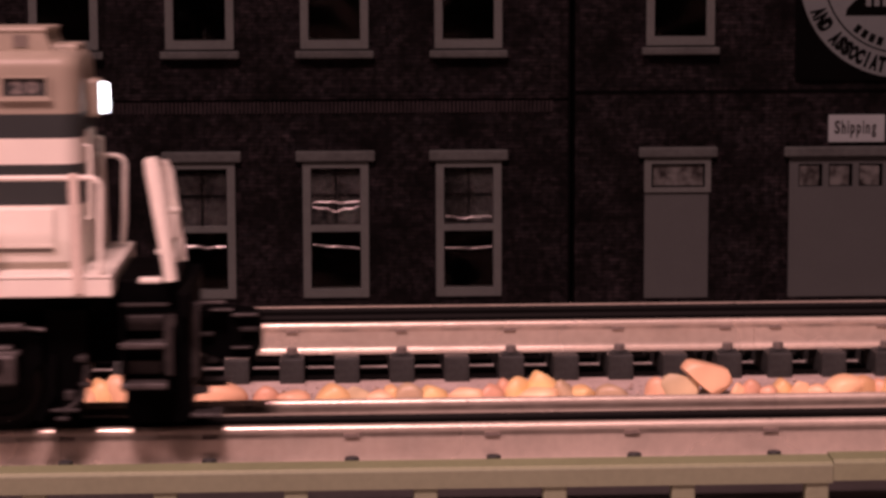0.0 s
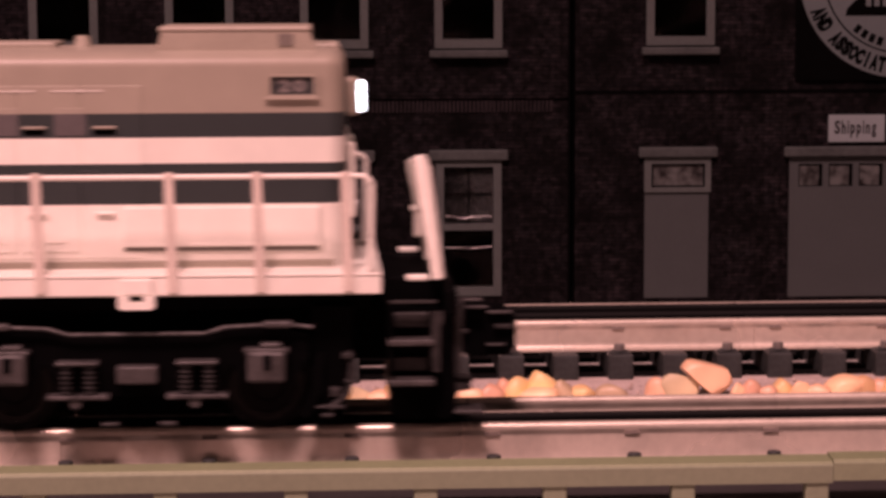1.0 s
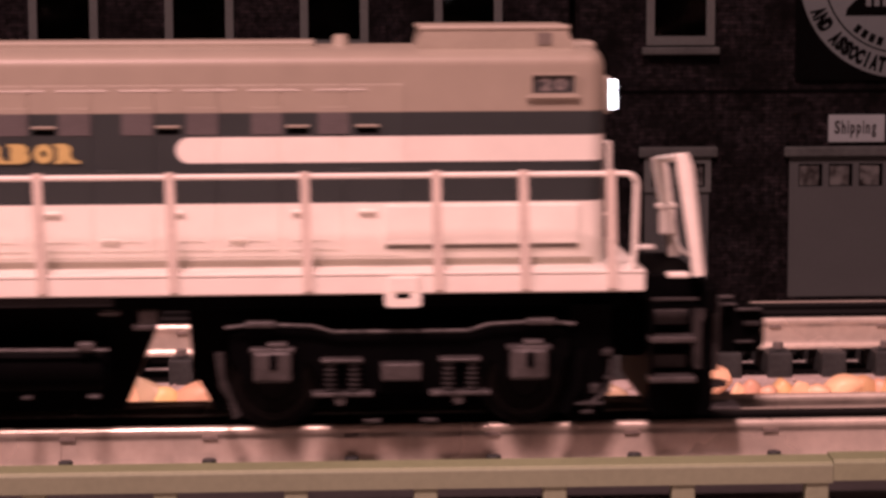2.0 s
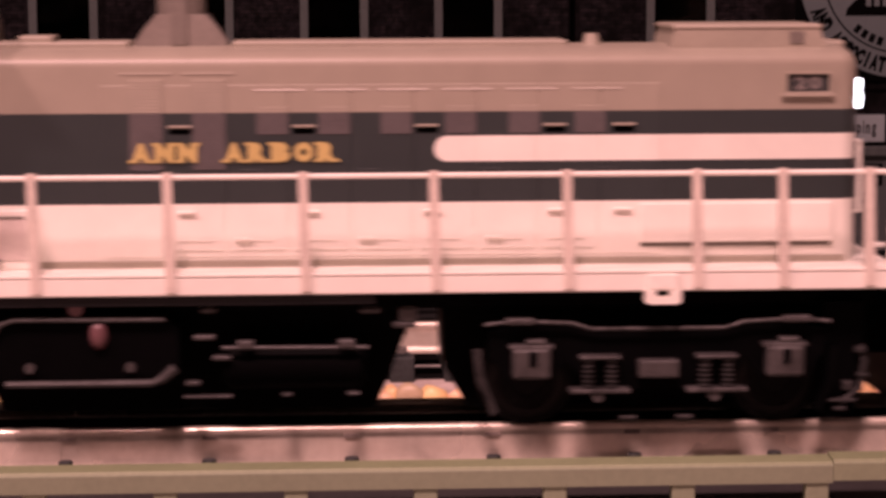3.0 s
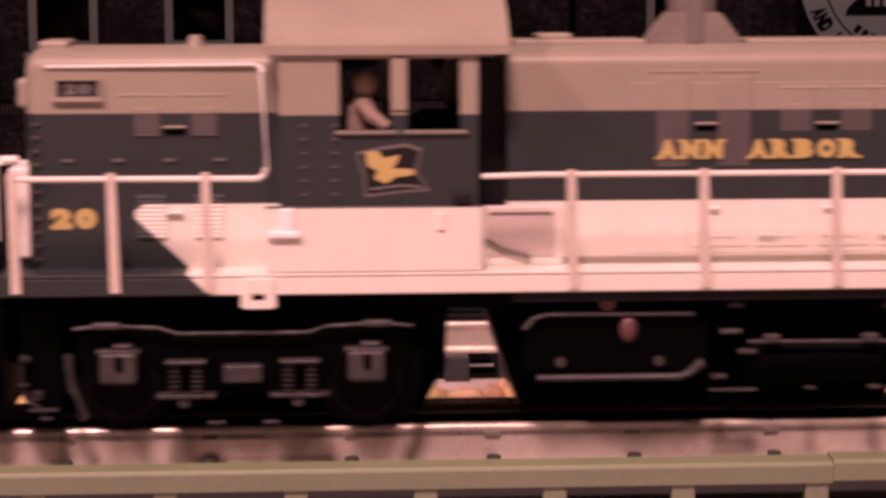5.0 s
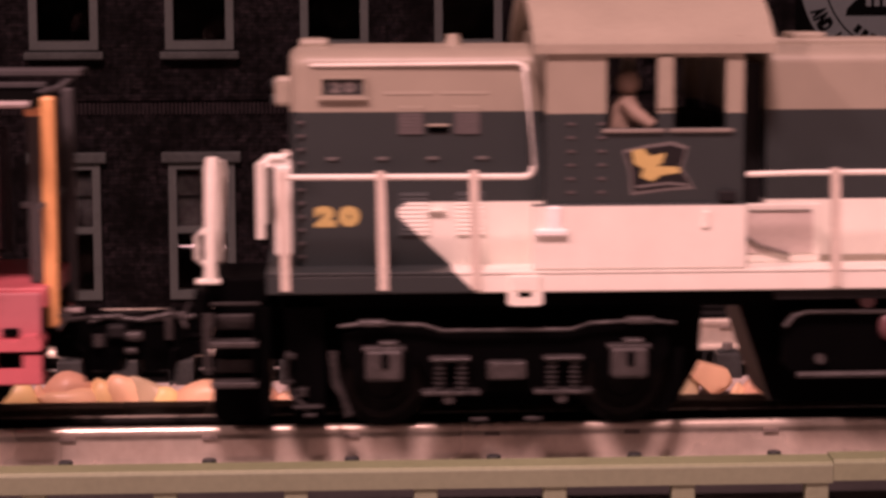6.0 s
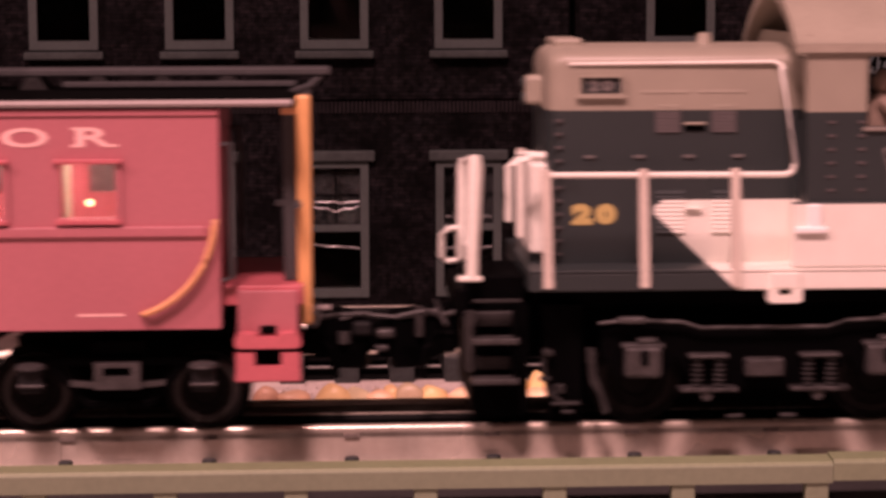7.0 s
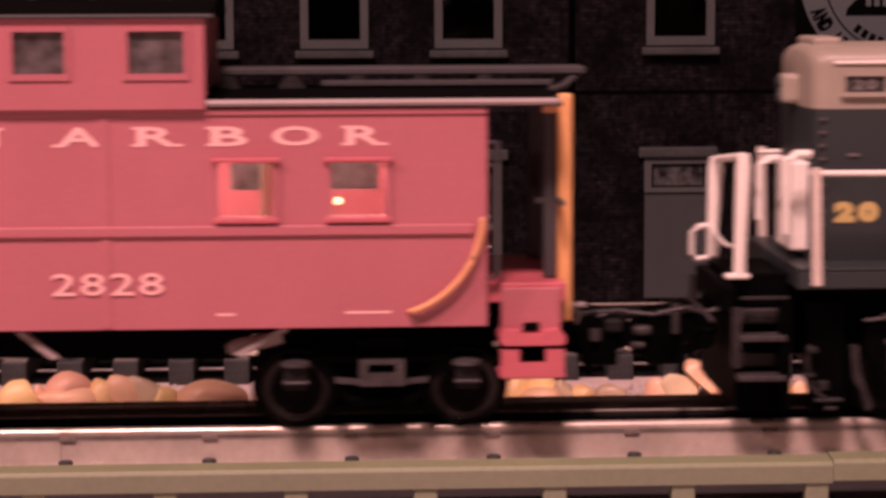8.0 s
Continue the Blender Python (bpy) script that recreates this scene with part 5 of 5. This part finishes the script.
        part("rail_foot", box(B(), 50.4, 55.4, *yy(25, 28.4), 52.5, 53.7, 0.35), CREAM_PAINT, e)
    # Added black block with grey bits stands for dark clutter by the pilot.
    for a, d in ((28.6, 1), (-272.2, -1)):
        part("dark_clutter", prism(B(), [(a, 46), (a + d * 9.6, 46), (a + d * 9.0, 30), (a + d * 7.4, 19.5), (a, 18.6)], "y", -24.0, -19.0), BLACK_PLASTIC, e)
        for x0, x1, z0, z1 in ((2.0, 5.0, 20.6, 21.6), (0.6, 7.6, 22.6, 23.5), (4.2, 6.6, 25.4, 27.6), (7.6, 10.4, 28.4, 29.4), (7.0, 9.6, 34.2, 35.6)):
            part("hose_fitting", box(B(), *sorted((a + d * x0, a + d * x1)), -26.4, -23.8, z0, z1, 0.35), RIG_GREY, e)
        part("air_hose", tube(B(), [(a + d * 8.6, -24.6, 36), (a + d * 9.4, -25.2, 32), (a + d * 8.2, -25.6, 26), (a + d * 4.0, -25.4, 22.4)], 0.8, 8), RIG_GREY, e, smooth=True)
    part("coupler_box", prism(B(), [(61.5, 42.6), (61.5, 33.0), (66, 31.4), (76.0, 31.2), (77.4, 33.5), (77.4, 40.4), (75.4, 42.2), (66, 43.0)], "y", -5, 5), BLACK_PLASTIC, e)
    for x0, x1, y, z, h in ((65.2, 70.6, -4.6, 42.6, 0.6), (70.4, 76.4, -5.2, 41.4, 0.7), (72.2, 76.4, -5.4, 37.8, 1.0), (70.2, 74.6, -5.5, 33.7, 0.5), (62.6, 66.0, -5.4, 36.8, 0.9), (59.2, 64.0, -20.0, 45.6, 1.3), (61.4, 69.0, -9.0, 45.0, 0.7)):
        part("coupler_fitting", box(B(), x0, x1, y - 1.4, y + 1.2, z, z + h, 0.22), TRUCK_GREY if h < 0.8 else RIG_GREY, e)
    part("hose_stand", prism(B(), [(61.4, 46), (63.6, 46), (63.2, 30), (61.2, 30)], "y", -23, -21), RIG_GREY, e)
    part("draft_gear", prism(B(), [(-300.5, 43.5), (-300.5, 33), (-308, 30.5), (-321, 31.0), (-323, 36), (-317, 41.5), (-306, 42.5)], "y", -4.5, 4.5), BLACK_PLASTIC, e)
    part("knuckle", box(B(), -321.4, -316.8, -7.5, -4.2, 35.8, 38.2, 0.8), TRUCK_GREY, e)
    part("knuckle_stop", box(B(), -321.6, -318.4, -7.0, -4.2, 32.6, 34.2, 0.5), TRUCK_GREY, e)
    part("draft_bar", tube(B(), [(-330, -5, 40.2), (-326, -5.2, 41.6), (-316, -5, 40.6), (-306, -5, 42.0)], [0.5, 0.7, 0.6, 0.9], 8), TRUCK_GREY, e, smooth=True)
    part("knuckle_pin", tube(B(), [(-310.5, -5.2, 36.0), (-310.5, -5.2, 43.2)], 1.1, 10), TRUCK_GREY, e, smooth=True)
    part("lift_lever", tube(B(), [(-302, -20, 44.2), (-306, -19, 43.0), (-309, -12, 43.2), (-316, -12, 42.0)], 0.6, 8), TRUCK_GREY, e, smooth=True)
    coupler(e, -301.0, -1)
    return e, wheels


def close_up_rear(e):
    """Draw the rear of the engine in towards the cab: all behind x = -195 is set 4 percent closer."""
    for ob in e.children_recursive:
        if ob.location.x < -0.195:
            ob.location.x = -0.195 + (ob.location.x + 0.195) * 0.96
        if ob.type == "MESH":
            for v in ob.data.vertices:
                if v.co.x < -0.195:
                    v.co.x = -0.195 + (v.co.x + 0.195) * 0.96


def figurine():
    """The seated driver doll, one plain painted shape."""
    bm = B()
    ball(bm, (-199.2, -23.5, 97.2), 2.9, 2.9, 3.1, 14)
    prism(bm, [(-203.4, 84.0), (-194.6, 84.0), (-196.2, 90.4), (-198.0, 94.2), (-200.6, 94.4), (-202.6, 92.0)], "y", -26, -20)
    box(bm, -202.5, -196, -26, -20, 72.1, 84.4, 0.6)
    tube(bm, [(-200.2, -26.2, 93.0), (-198.0, -27.6, 90.4), (-194.2, -28.6, 87.6)], [1.8, 1.7, 1.3], 8)
    ob = part("driver_figurine", bm, SKIN_DOLL, smooth=True)
    return tagged(ob, "small dull painted driver figurine sitting in the cab", "figurine")


# ---- caboose ----
def caboose():
    c = thing("caboose", "red model caboose with cupola, pale lettering and orange end rails", "railway car")
    MID = -443.2
    xa, xb = -530.0, -356.4
    wins = [(-416.6, -404.6, 68.0, 80.0), (-391.6, -379.4, 68.0, 80.0)]
    wins += [(2 * MID - b, 2 * MID - a, z0, z1) for a, b, z0, z1 in wins]
    for s in (-1, 1):
        bm = B()
        sheet_with_holes(bm, xa, xb, 42.6, 92.4, *sorted((s * 31.0, s * 32.5)), wins)
        part("side_wall", bm, RED, c)
        part("belt_rail", box(B(), xa, xb - 3, *sorted((s * 32.4, s * 33.3)), 63.6, 66.0, 0.3), RED, c)
        part("top_moulding", box(B(), xa, xb, *sorted((s * 32.4, s * 33.0)), 90.8, 92.3, 0.2), RED, c)
        part("centre_seam", box(B(), MID - 0.2, MID + 2.2, *sorted((s * 32.4, s * 32.75)), 42.8, 90.7, 0.1), RED, c)
        for q in wins:
            bm = B()
            sheet_with_holes(bm, q[0] - 1.3, q[1] + 1.3, q[2] - 1.2, q[3] + 1.0, *sorted((s * 32.3, s * 33.2)), [q])
            fr = part("window", bm, RED, c)
            part("window_sill", box(B(), q[0] - 1.2, q[1] + 1.2, *sorted((s * 32.6, s * 33.9)), q[2] - 1.4, q[2] - 0.3, 0.15), RED_DEEP, fr)
            if s > 0:
                part("pane", box(B(), q[0], q[1], 31.3, 31.6, q[2], q[3]), DUSTY, fr).visible_shadow = False
            part("drip_cap", box(B(), q[0] - 1.6, q[1] + 1.6, *sorted((s * 32.6, s * 34.2)), q[3] + 0.3, q[3] + 1.2, 0.15), RED_DEEP, fr)
        pts = arc_pts((-380.4, 68.2), 23.0, -5, -72, 14, lambda a, b: (a, s * 34.2, b))
        part("corner_grab", tube(B(), [(-357.4, s * 33.0, 67.0)] + pts + [(pts[-1][0] - 1.0, s * 32.6, pts[-1][2] - 0.2)], [0.75] * (len(pts) + 1) + [0.4], 10), GRAB_ORANGE, c, "orange curved grab iron", True)
        for x0, x1, z in ((-417.6, -413.4, 45.5), (-388.6, -378, 45.7)):
            part("pale_bar", box(B(), x0, x1, *sorted((s * 32.4, s * 32.6)), z, z + 0.55), LETTER_PALE, c)
    bm = B()
    word = [("A", -453.8, -441.4), ("R", -436.1, -424.3), ("B", -419.6, -408.8), ("O", -406.0, -392.8), ("R", -389.4, -378.4)]
    word += [("N", -475.5, -464.0), ("N", -491.5, -480.0), ("A", -508.0, -496.0)]
    for ch, a, b in word:
        one_letter(bm, ch, Matrix.Translation((a + 1.3, -32.55, 83.9)), b - a - 2.6, 4.4, 0.12, 0.022, 1.1)
    part("town_lettering", bm, LETTER_PALE, c, "pale raised capitals")
    bm = B()
    letters(bm, "2828", -454.4, -429.4, 50.5, 55.5, -32.8, 0.12, 0.005, 0.0, 1.2)
    part("fleet_lettering", bm, LETTER_PALE, c, "pale raised figures")
    # ends with doors, inner floor
    for x, d in ((xb, 1), (xa, -1)):
        bm = B()
        sheet_with_holes(bm, -31, 31, 42.6, 92.4, -0.7, 0.7, [(-8, 8, 52, 86)])
        bmesh.ops.rotate(bm, cent=(0, 0, 0), matrix=Matrix.Rotation(radians(90), 3, "Z"), verts=bm.verts)
        bmesh.ops.translate(bm, vec=(x - d * 0.8, 0, 0), verts=bm.verts)
        part("end_wall", bm, RED, c)
        part("end_door", box(B(), *sorted((x - d * 1.6, x - d * 0.9)), -8, 8, 52, 86), RED_DEEP, c)
        for s in (-1, 1):
            part("grab_iron", tube(B(), [(x, s * 29, 84), (x + d * 2.6, s * 29, 84.4), (x + d * 2.6, s * 29, 53.6), (x, s * 29, 53.2)], 0.7, 8), PLANK_GREY, c, smooth=True)
            # orange end ladder rails, from the step to the roof
            px = x + d * 18.9
            part("end_post", box(B(), px - 1.65, px + 1.65, *sorted((s * 18.4, s * 21.6)), 41.6, 94.6, 0.7), ORANGE if s < 0 else PLANK_GREY, c, "orange end post" if s < 0 else "dull grey end post")
            bk = part("post_back", box(B(), *sorted((px - d * 1.7, px - d * 4.8)), *sorted((s * 17.4, s * 20.0)), 51.7, 92.3, 0.4), PLANK_GREY, c)
            part("rung", box(B(), *sorted((px - d * 2.0, px - d * 6.6)), *sorted((s * 17.6, s * 19.2)), 69.0, 70.4, 0.3), PLANK_GREY, bk)
            part("top_bracket", box(B(), *sorted((px - d * 1.7, px - d * 5.2)), *sorted((s * 18.6, s * 21.2)), 90.2, 92.3, 0.3), GRAB_ORANGE, bk)
            xs0, xs1 = sorted((x + d * 3.0, x + d * 17.9))
            st = part("step_well", box(B(), xs0 + 0.6, xs1 - 0.6, *sorted((s * 26.6, s * 28.2)), 40.4, 50.6, 0.3), RED, c)
            lobes = [(xs0, 40.0), (xs0, 38.6), (xs0 + 0.8, 37.9), (xs1 - 0.8, 37.9), (xs1, 38.6), (xs1, 40.0), (xs1 - 1.2, 41.4), (xs1 - 4.4, 41.2), (xs1 - 5.6, 40.2), (xs0 + 5.6, 40.2), (xs0 + 4.4, 41.2), (xs0 + 1.2, 41.4)]
            part("step_tread", prism(B(), lobes, "y", *sorted((s * 22, s * 32.6))), RED_DEEP, st)
            part("step_notch", box(B(), (xs0 + xs1) / 2 - 1.9, (xs0 + xs1) / 2 + 1.9, *sorted((s * 28.0, s * 28.5)), 40.6, 42.6, 0.4), BLACK_PLASTIC, st)
            bm = B()
            sheet_with_holes(bm, xs0 + 0.2, xs1 - 0.2, 30.6, 36.9, *sorted((s * 30.6, s * 32.6)), [(xs0 + 4.4, xs1 - 4.4, 33.8, 37.9)])
            part("step_side", bm, RED_DEEP, st)
            part("step_back", box(B(), xs0, xs1, *sorted((s * 20, s * 21.9)), 30.4, 46.9), BLACK_PLASTIC, st)
            part("step_tread", box(B(), xs0, xs1, *sorted((s * 22, s * 32.6)), 30.2, 31.6, 0.4), RED_DEEP, st)
        part("end_platform", box(B(), *sorted((x + d * 0.1, x + d * 18.6)), -27, 27, 47.0, 51.6, 0.4), RED_DEEP, c)
        part("end_rail", tube(B(), [(x + d * 17.6, -29, 70), (x + d * 17.6, 29, 70)], 0.7, 8), PLANK_GREY, c, smooth=True)
        part("brake_wheel", tube(B(), [(x + d * 16.0, 12, 73), (x + d * 16.6, 12, 73)], [5.5, 5.5], 20), PLANK_GREY, c)
        coupler(c, x + d * 17, d)
        part("draft_gear", prism(B(), [(x + d * 18.8, 43), (x + d * 18.8, 32), (x + d * 30, 30.5), (x + d * 36, 33), (x + d * 37, 38), (x + d * 28, 42)], "y", -4.5, 4.5), BLACK_PLASTIC, c)
        part("knuckle", box(B(), *sorted((x + d * 30, x + d * 34.5)), -7.6, -4.2, 36.5, 40.0, 0.8), DARK_GREY, c)
        part("knuckle_pin", tube(B(), [(x + d * 28, -5.4, 34.5), (x + d * 28, -5.4, 37.4)], 1.5, 10), TRUCK_GREY, c, smooth=True)
        part("lift_lever", tube(B(), [(x + d * 19, -21, 45.0), (x + d * 23, -20, 43.2), (x + d * 27, -13, 42.6), (x + d * 34, -12.6, 42.8)], 0.6, 8), TRUCK_GREY, c, smooth=True)
        part("hose_bracket", box(B(), *sorted((x + d * 19, x + d * 25)), -13.5, -10.5, 43.6, 44.8, 0.4), EDGE_GREY, c)
    part("floor", box(B(), xa + 1.6, xb - 1.6, -30.9, 30.9, 43.0, 46.0), RED_DEEP, c)
    part("underframe", box(B(), xa - 16, xb + 16, -16, 16, 38.5, 42.5, 0.4), BLACK_PLASTIC, c)
    part("cabin_bulb", ball(B(), (-389.6, 10.0, 67.2), 1.0, 0.9, 0.9, 12), BULB_GLOW, c, "small glowing bulb", True)
    # Unseen tube added under the ceiling to brighten the red inner walls.
    part("added_cabin_glow", tube(B(), [(-522, 0, 89.5), (-364, 0, 89.5)], 1.5, 10), TUBE_GLOW, c, "unseen glowing tube added to brighten the cabin", True)
    # roof and cupola
    crown = [(-33.3 + 66.6 * k / 16, 93.0 + 2.6 * (1 - (-1 + 2 * k / 16) ** 2)) for k in range(17)]
    part("roof", prism(B(), [(-33.3, 92.45)] + crown + [(33.3, 92.45)], "x", xa - 17.0, xb + 17.0), ROOF_BLACK, c)
    for s in (-1, 1):
        for ra, rb in ((xa - 17, -467.2), (-419.2, xb + 16.4)):
            part("roof_edge", tube(B(), [(ra, s * 33.2, 93.5), (rb, s * 33.2, 93.5)], 0.85, 8), EDGE_GREY if s < 0 else ROOF_BLACK, c, smooth=True)
    cu = new("cupola")
    cu.parent = c
    cx0, cx1 = -467.0, -419.4
    cw = [(-461.5, -450.2, 100.2, 109.6), (-436.2, -423.9, 100.2, 109.6)]
    for s in (-1, 1):
        bm = B()
        sheet_with_holes(bm, cx0, cx1, 92.3, 112.4, *sorted((s * 32.6, s * 34.3)), cw)
        part("cupola_side", bm, RED, cu)
        for q in cw:
            bm = B()
            sheet_with_holes(bm, q[0] - 1.2, q[1] + 1.2, q[2] - 1.4, q[3] + 1.1, *sorted((s * 34.2, s * 34.75)), [q])
            part("cupola_window_frame", bm, RED, cu)
            part("pane", box(B(), q[0], q[1], *sorted((s * 33.2, s * 33.5)), q[2], q[3]), DUSTY, cu).visible_shadow = False
    for x in (cx0, cx1):
        bm = B()
        sheet_with_holes(bm, -32.5, 32.5, 95.0, 112.4, -0.7, 0.7, [(-24, -10, 102, 110), (10, 24, 102, 110)])
        bmesh.ops.rotate(bm, cent=(0, 0, 0), matrix=Matrix.Rotation(radians(90), 3, "Z"), verts=bm.verts)
        bmesh.ops.translate(bm, vec=(x + (0.8 if x == cx0 else -0.8), 0, 0), verts=bm.verts)
        part("cupola_end", bm, RED, cu)
    crown = [(-35.0 + 70.0 * k / 12, 113.4 + 3.0 * (1 - (-1 + 2 * k / 12) ** 2)) for k in range(13)]
    part("cupola_roof", prism(B(), [(-35.0, 112.5)] + crown + [(35.0, 112.5)], "x", cx0 - 2.0, cx1 + 2.0), ROOF_BLACK, cu)
    part("cupola_edge", tube(B(), [(cx0 - 2, -35.0, 112.9), (cx1 + 2, -35.0, 112.9)], 0.5, 8), PLANK_GREY, cu, smooth=True)
    part("fitted_cabinet", box(B(), -408.0, -393.4, -8, 6, 46.05, 80, 0.5), CABINET_YELLOW, c)
    for d, e0 in ((1, cx1), (-1, cx0)):
        end = (xb + 25.2) if d > 0 else (xa - 25.2)
        part("roofwalk", box(B(), *sorted((e0 + d * 2, end)), -7, 7, 98.6, 100.2, 0.3), PLANK_GREY, c)
        part("walk_stringer", box(B(), *sorted((e0 + d * 26, end - d * 8)), -8.2, -7.1, 96.0, 97.3, 0.2), PLANK_GREY, c)
        span = abs(end - e0)
        for k in range(5):
            x = e0 + d * (4 + (span - 28) * k / 4)
            part("walk_saddle", prism(B(), [(x - 3.2, 95.2), (x + 3.2, 95.2), (x + 1.3, 98.5), (x - 1.3, 98.5)], "y", -7, 7), RIG_GREY, c)
        part("walk_bracket", tube(B(), [(end - d * 2, -5, 98.4), (end - d * 5, -8, 96), (end - d * 9, -14, 95)], 0.8, 8), PLANK_GREY, c, smooth=True)
    # trucks
    wheels = []
    for xt in (-380.3, 2 * MID + 380.3):
        t = new("truck")
        t.parent = c
        wheels += [wheelset(t, xt + s * 19.6, 26.2, 9.2, TYRE_STEEL) for s in (-1, 1)]
        for s in (-1, 1):
            def yy(a, b):
                return sorted((s * a, s * b))
            # arch bar frame: top bar, lower tie and two slanting bars
            bm = box(B(), xt - 23, xt + 23, *yy(24, 26.5), 33.4, 35.4, 0.3)
            box(bm, xt - 7.4, xt + 7.4, *yy(24, 26.5), 23.6, 25.4, 0.3)
            for k in (-1, 1):
                prism(bm, [(xt + k * 14.6, 34), (xt + k * 16.8, 34), (xt + k * 7.4, 23.8), (xt + k * 5.2, 24.2)], "y", *yy(24.2, 26.3))
            part("side_frame", bm, BLACK_PLASTIC, t)
            for k in (-1, 1):
                x = xt + k * 19.6
                ab = part("axle_box", box(B(), x - 2.7, x + 2.7, *yy(26.5, 29.6), 27.6, 33.4, 0.7), DARK_GREY, t)
                part("box_cap", tube(B(), [(x, s * 28.0, 33.2), (x, s * 28.0, 34.0), (x, s * 28.0, 34.5)], [3.5, 3.3, 1.6], 14), TRUCK_GREY, ab, smooth=True)
                part("box_ledge", box(B(), x - 3.0, x + 3.0, *yy(26.6, 30.2), 29.0, 29.8, 0.25), TRUCK_GREY, ab)
                part("brake_link", prism(B(), [(xt + k * 5.2, 28.5), (xt + k * 10.6, 29.0), (xt + k * 10.8, 30.2), (xt + k * 5.2, 29.7)], "y", *yy(26.5, 28)), TRUCK_GREY, t)
            bm = B()
            sheet_with_holes(bm, xt - 5.2, xt + 5.2, 28.4, 34.4, *yy(26.5, 29.4), [(xt - 3.2, xt + 3.2, 31.4, 33.4)])
            part("spring_pocket", bm, TRUCK_GREY, t)
        part("bolster", box(B(), xt - 6, xt + 6, -24, 24, 33.5, 38.5), BLACK_PLASTIC, t)
        # Black block added to keep the space between the wheels dark.
        part("dark_centre_fill", prism(B(), [(xt - 27, 41), (xt - 25, 24), (xt - 22, 20.5), (xt + 22, 20.5), (xt + 25, 24), (xt + 27, 41)], "y", -10.5, 10.5), BLACK_PLASTIC, t)
    part("under_gear", prism(B(), [(-478, 42), (-474, 32.5), (-414, 31.5), (-407, 42)], "y", -8, 12), BLACK_PLASTIC, c)
    part("brake_cylinder", tube(B(), [(-415.5, -26, 37.0), (-413, -26, 37.4), (-403, -26, 39.6)], [1.2, 2.0, 1.5], 14), EDGE_GREY, c, smooth=True)
    part("brake_lever", prism(B(), [(-414, 36.2), (-412.6, 35.8), (-401.5, 41.6), (-402.6, 42.4)], "y", -30, -28), EDGE_GREY, c)
    part("brake_lever", prism(B(), [(-463, 41.6), (-461.4, 42.2), (-453.4, 36.0), (-455.0, 35.4)], "y", -30, -28), EDGE_GREY, c)
    return c, wheels


ground_and_room()
ENGINE, ENGINE_WHEELS = engine()
close_up_rear(ENGINE)
DRIVER = figurine()
CABOOSE, CABOOSE_WHEELS = caboose()
left_building()
right_building()
signs()
pebbles()
fences()
tracks()

# how far the train has come, in millimetres
RUN = [(0.0, -91.7), (0.5, -61.3), (1.0, -31.0), (1.5, -0.4), (2.0, 29.0), (2.5, 58.6), (3.0, 88.2), (3.5, 118.2), (4.0, 149.2), (4.5, 179.4), (5.0, 209.4), (5.5, 239.6),
       (6.0, 269.7), (6.5, 300.6), (7.0, 329.2), (7.5, 360.3), (8.0, 390.8)]


# the caboose hangs back a little as the coupler slack runs out
SLACK = [(0.0, 6.0), (5.5, 6.0), (6.0, 5.9), (6.5, 5.2), (7.0, 4.5), (7.5, 4.0), (8.0, 3.1)]


def read_off(table, t):
    for (a, p), (b, q) in zip(table, table[1:]):
        if t <= b:
            return p + (q - p) * (t - a) / (b - a)
    return table[-1][1]


def motions():
    rows = [(t, pose(d * MM, TRACK_Y * MM, 0)) for t, d in RUN]
    for carried in (ENGINE, DRIVER):
        walk(carried, rows)
    walk(CABOOSE, [(t, pose((d + read_off(SLACK, t)) * MM, TRACK_Y * MM, 0)) for t, d in RUN])
    for w in ENGINE_WHEELS + CABOOSE_WHEELS:
        x, _, z = w.location
        r = 10.6 if w in ENGINE_WHEELS else 9.2
        slack = 0.0 if w in ENGINE_WHEELS else 1.0
        walk(w, [(k * 0.2, pose(x, 0, z, 0, math.degrees((read_off(RUN, k * 0.2) + slack * read_off(SLACK, k * 0.2)) / r), 0)) for k in range(41)])


motions()
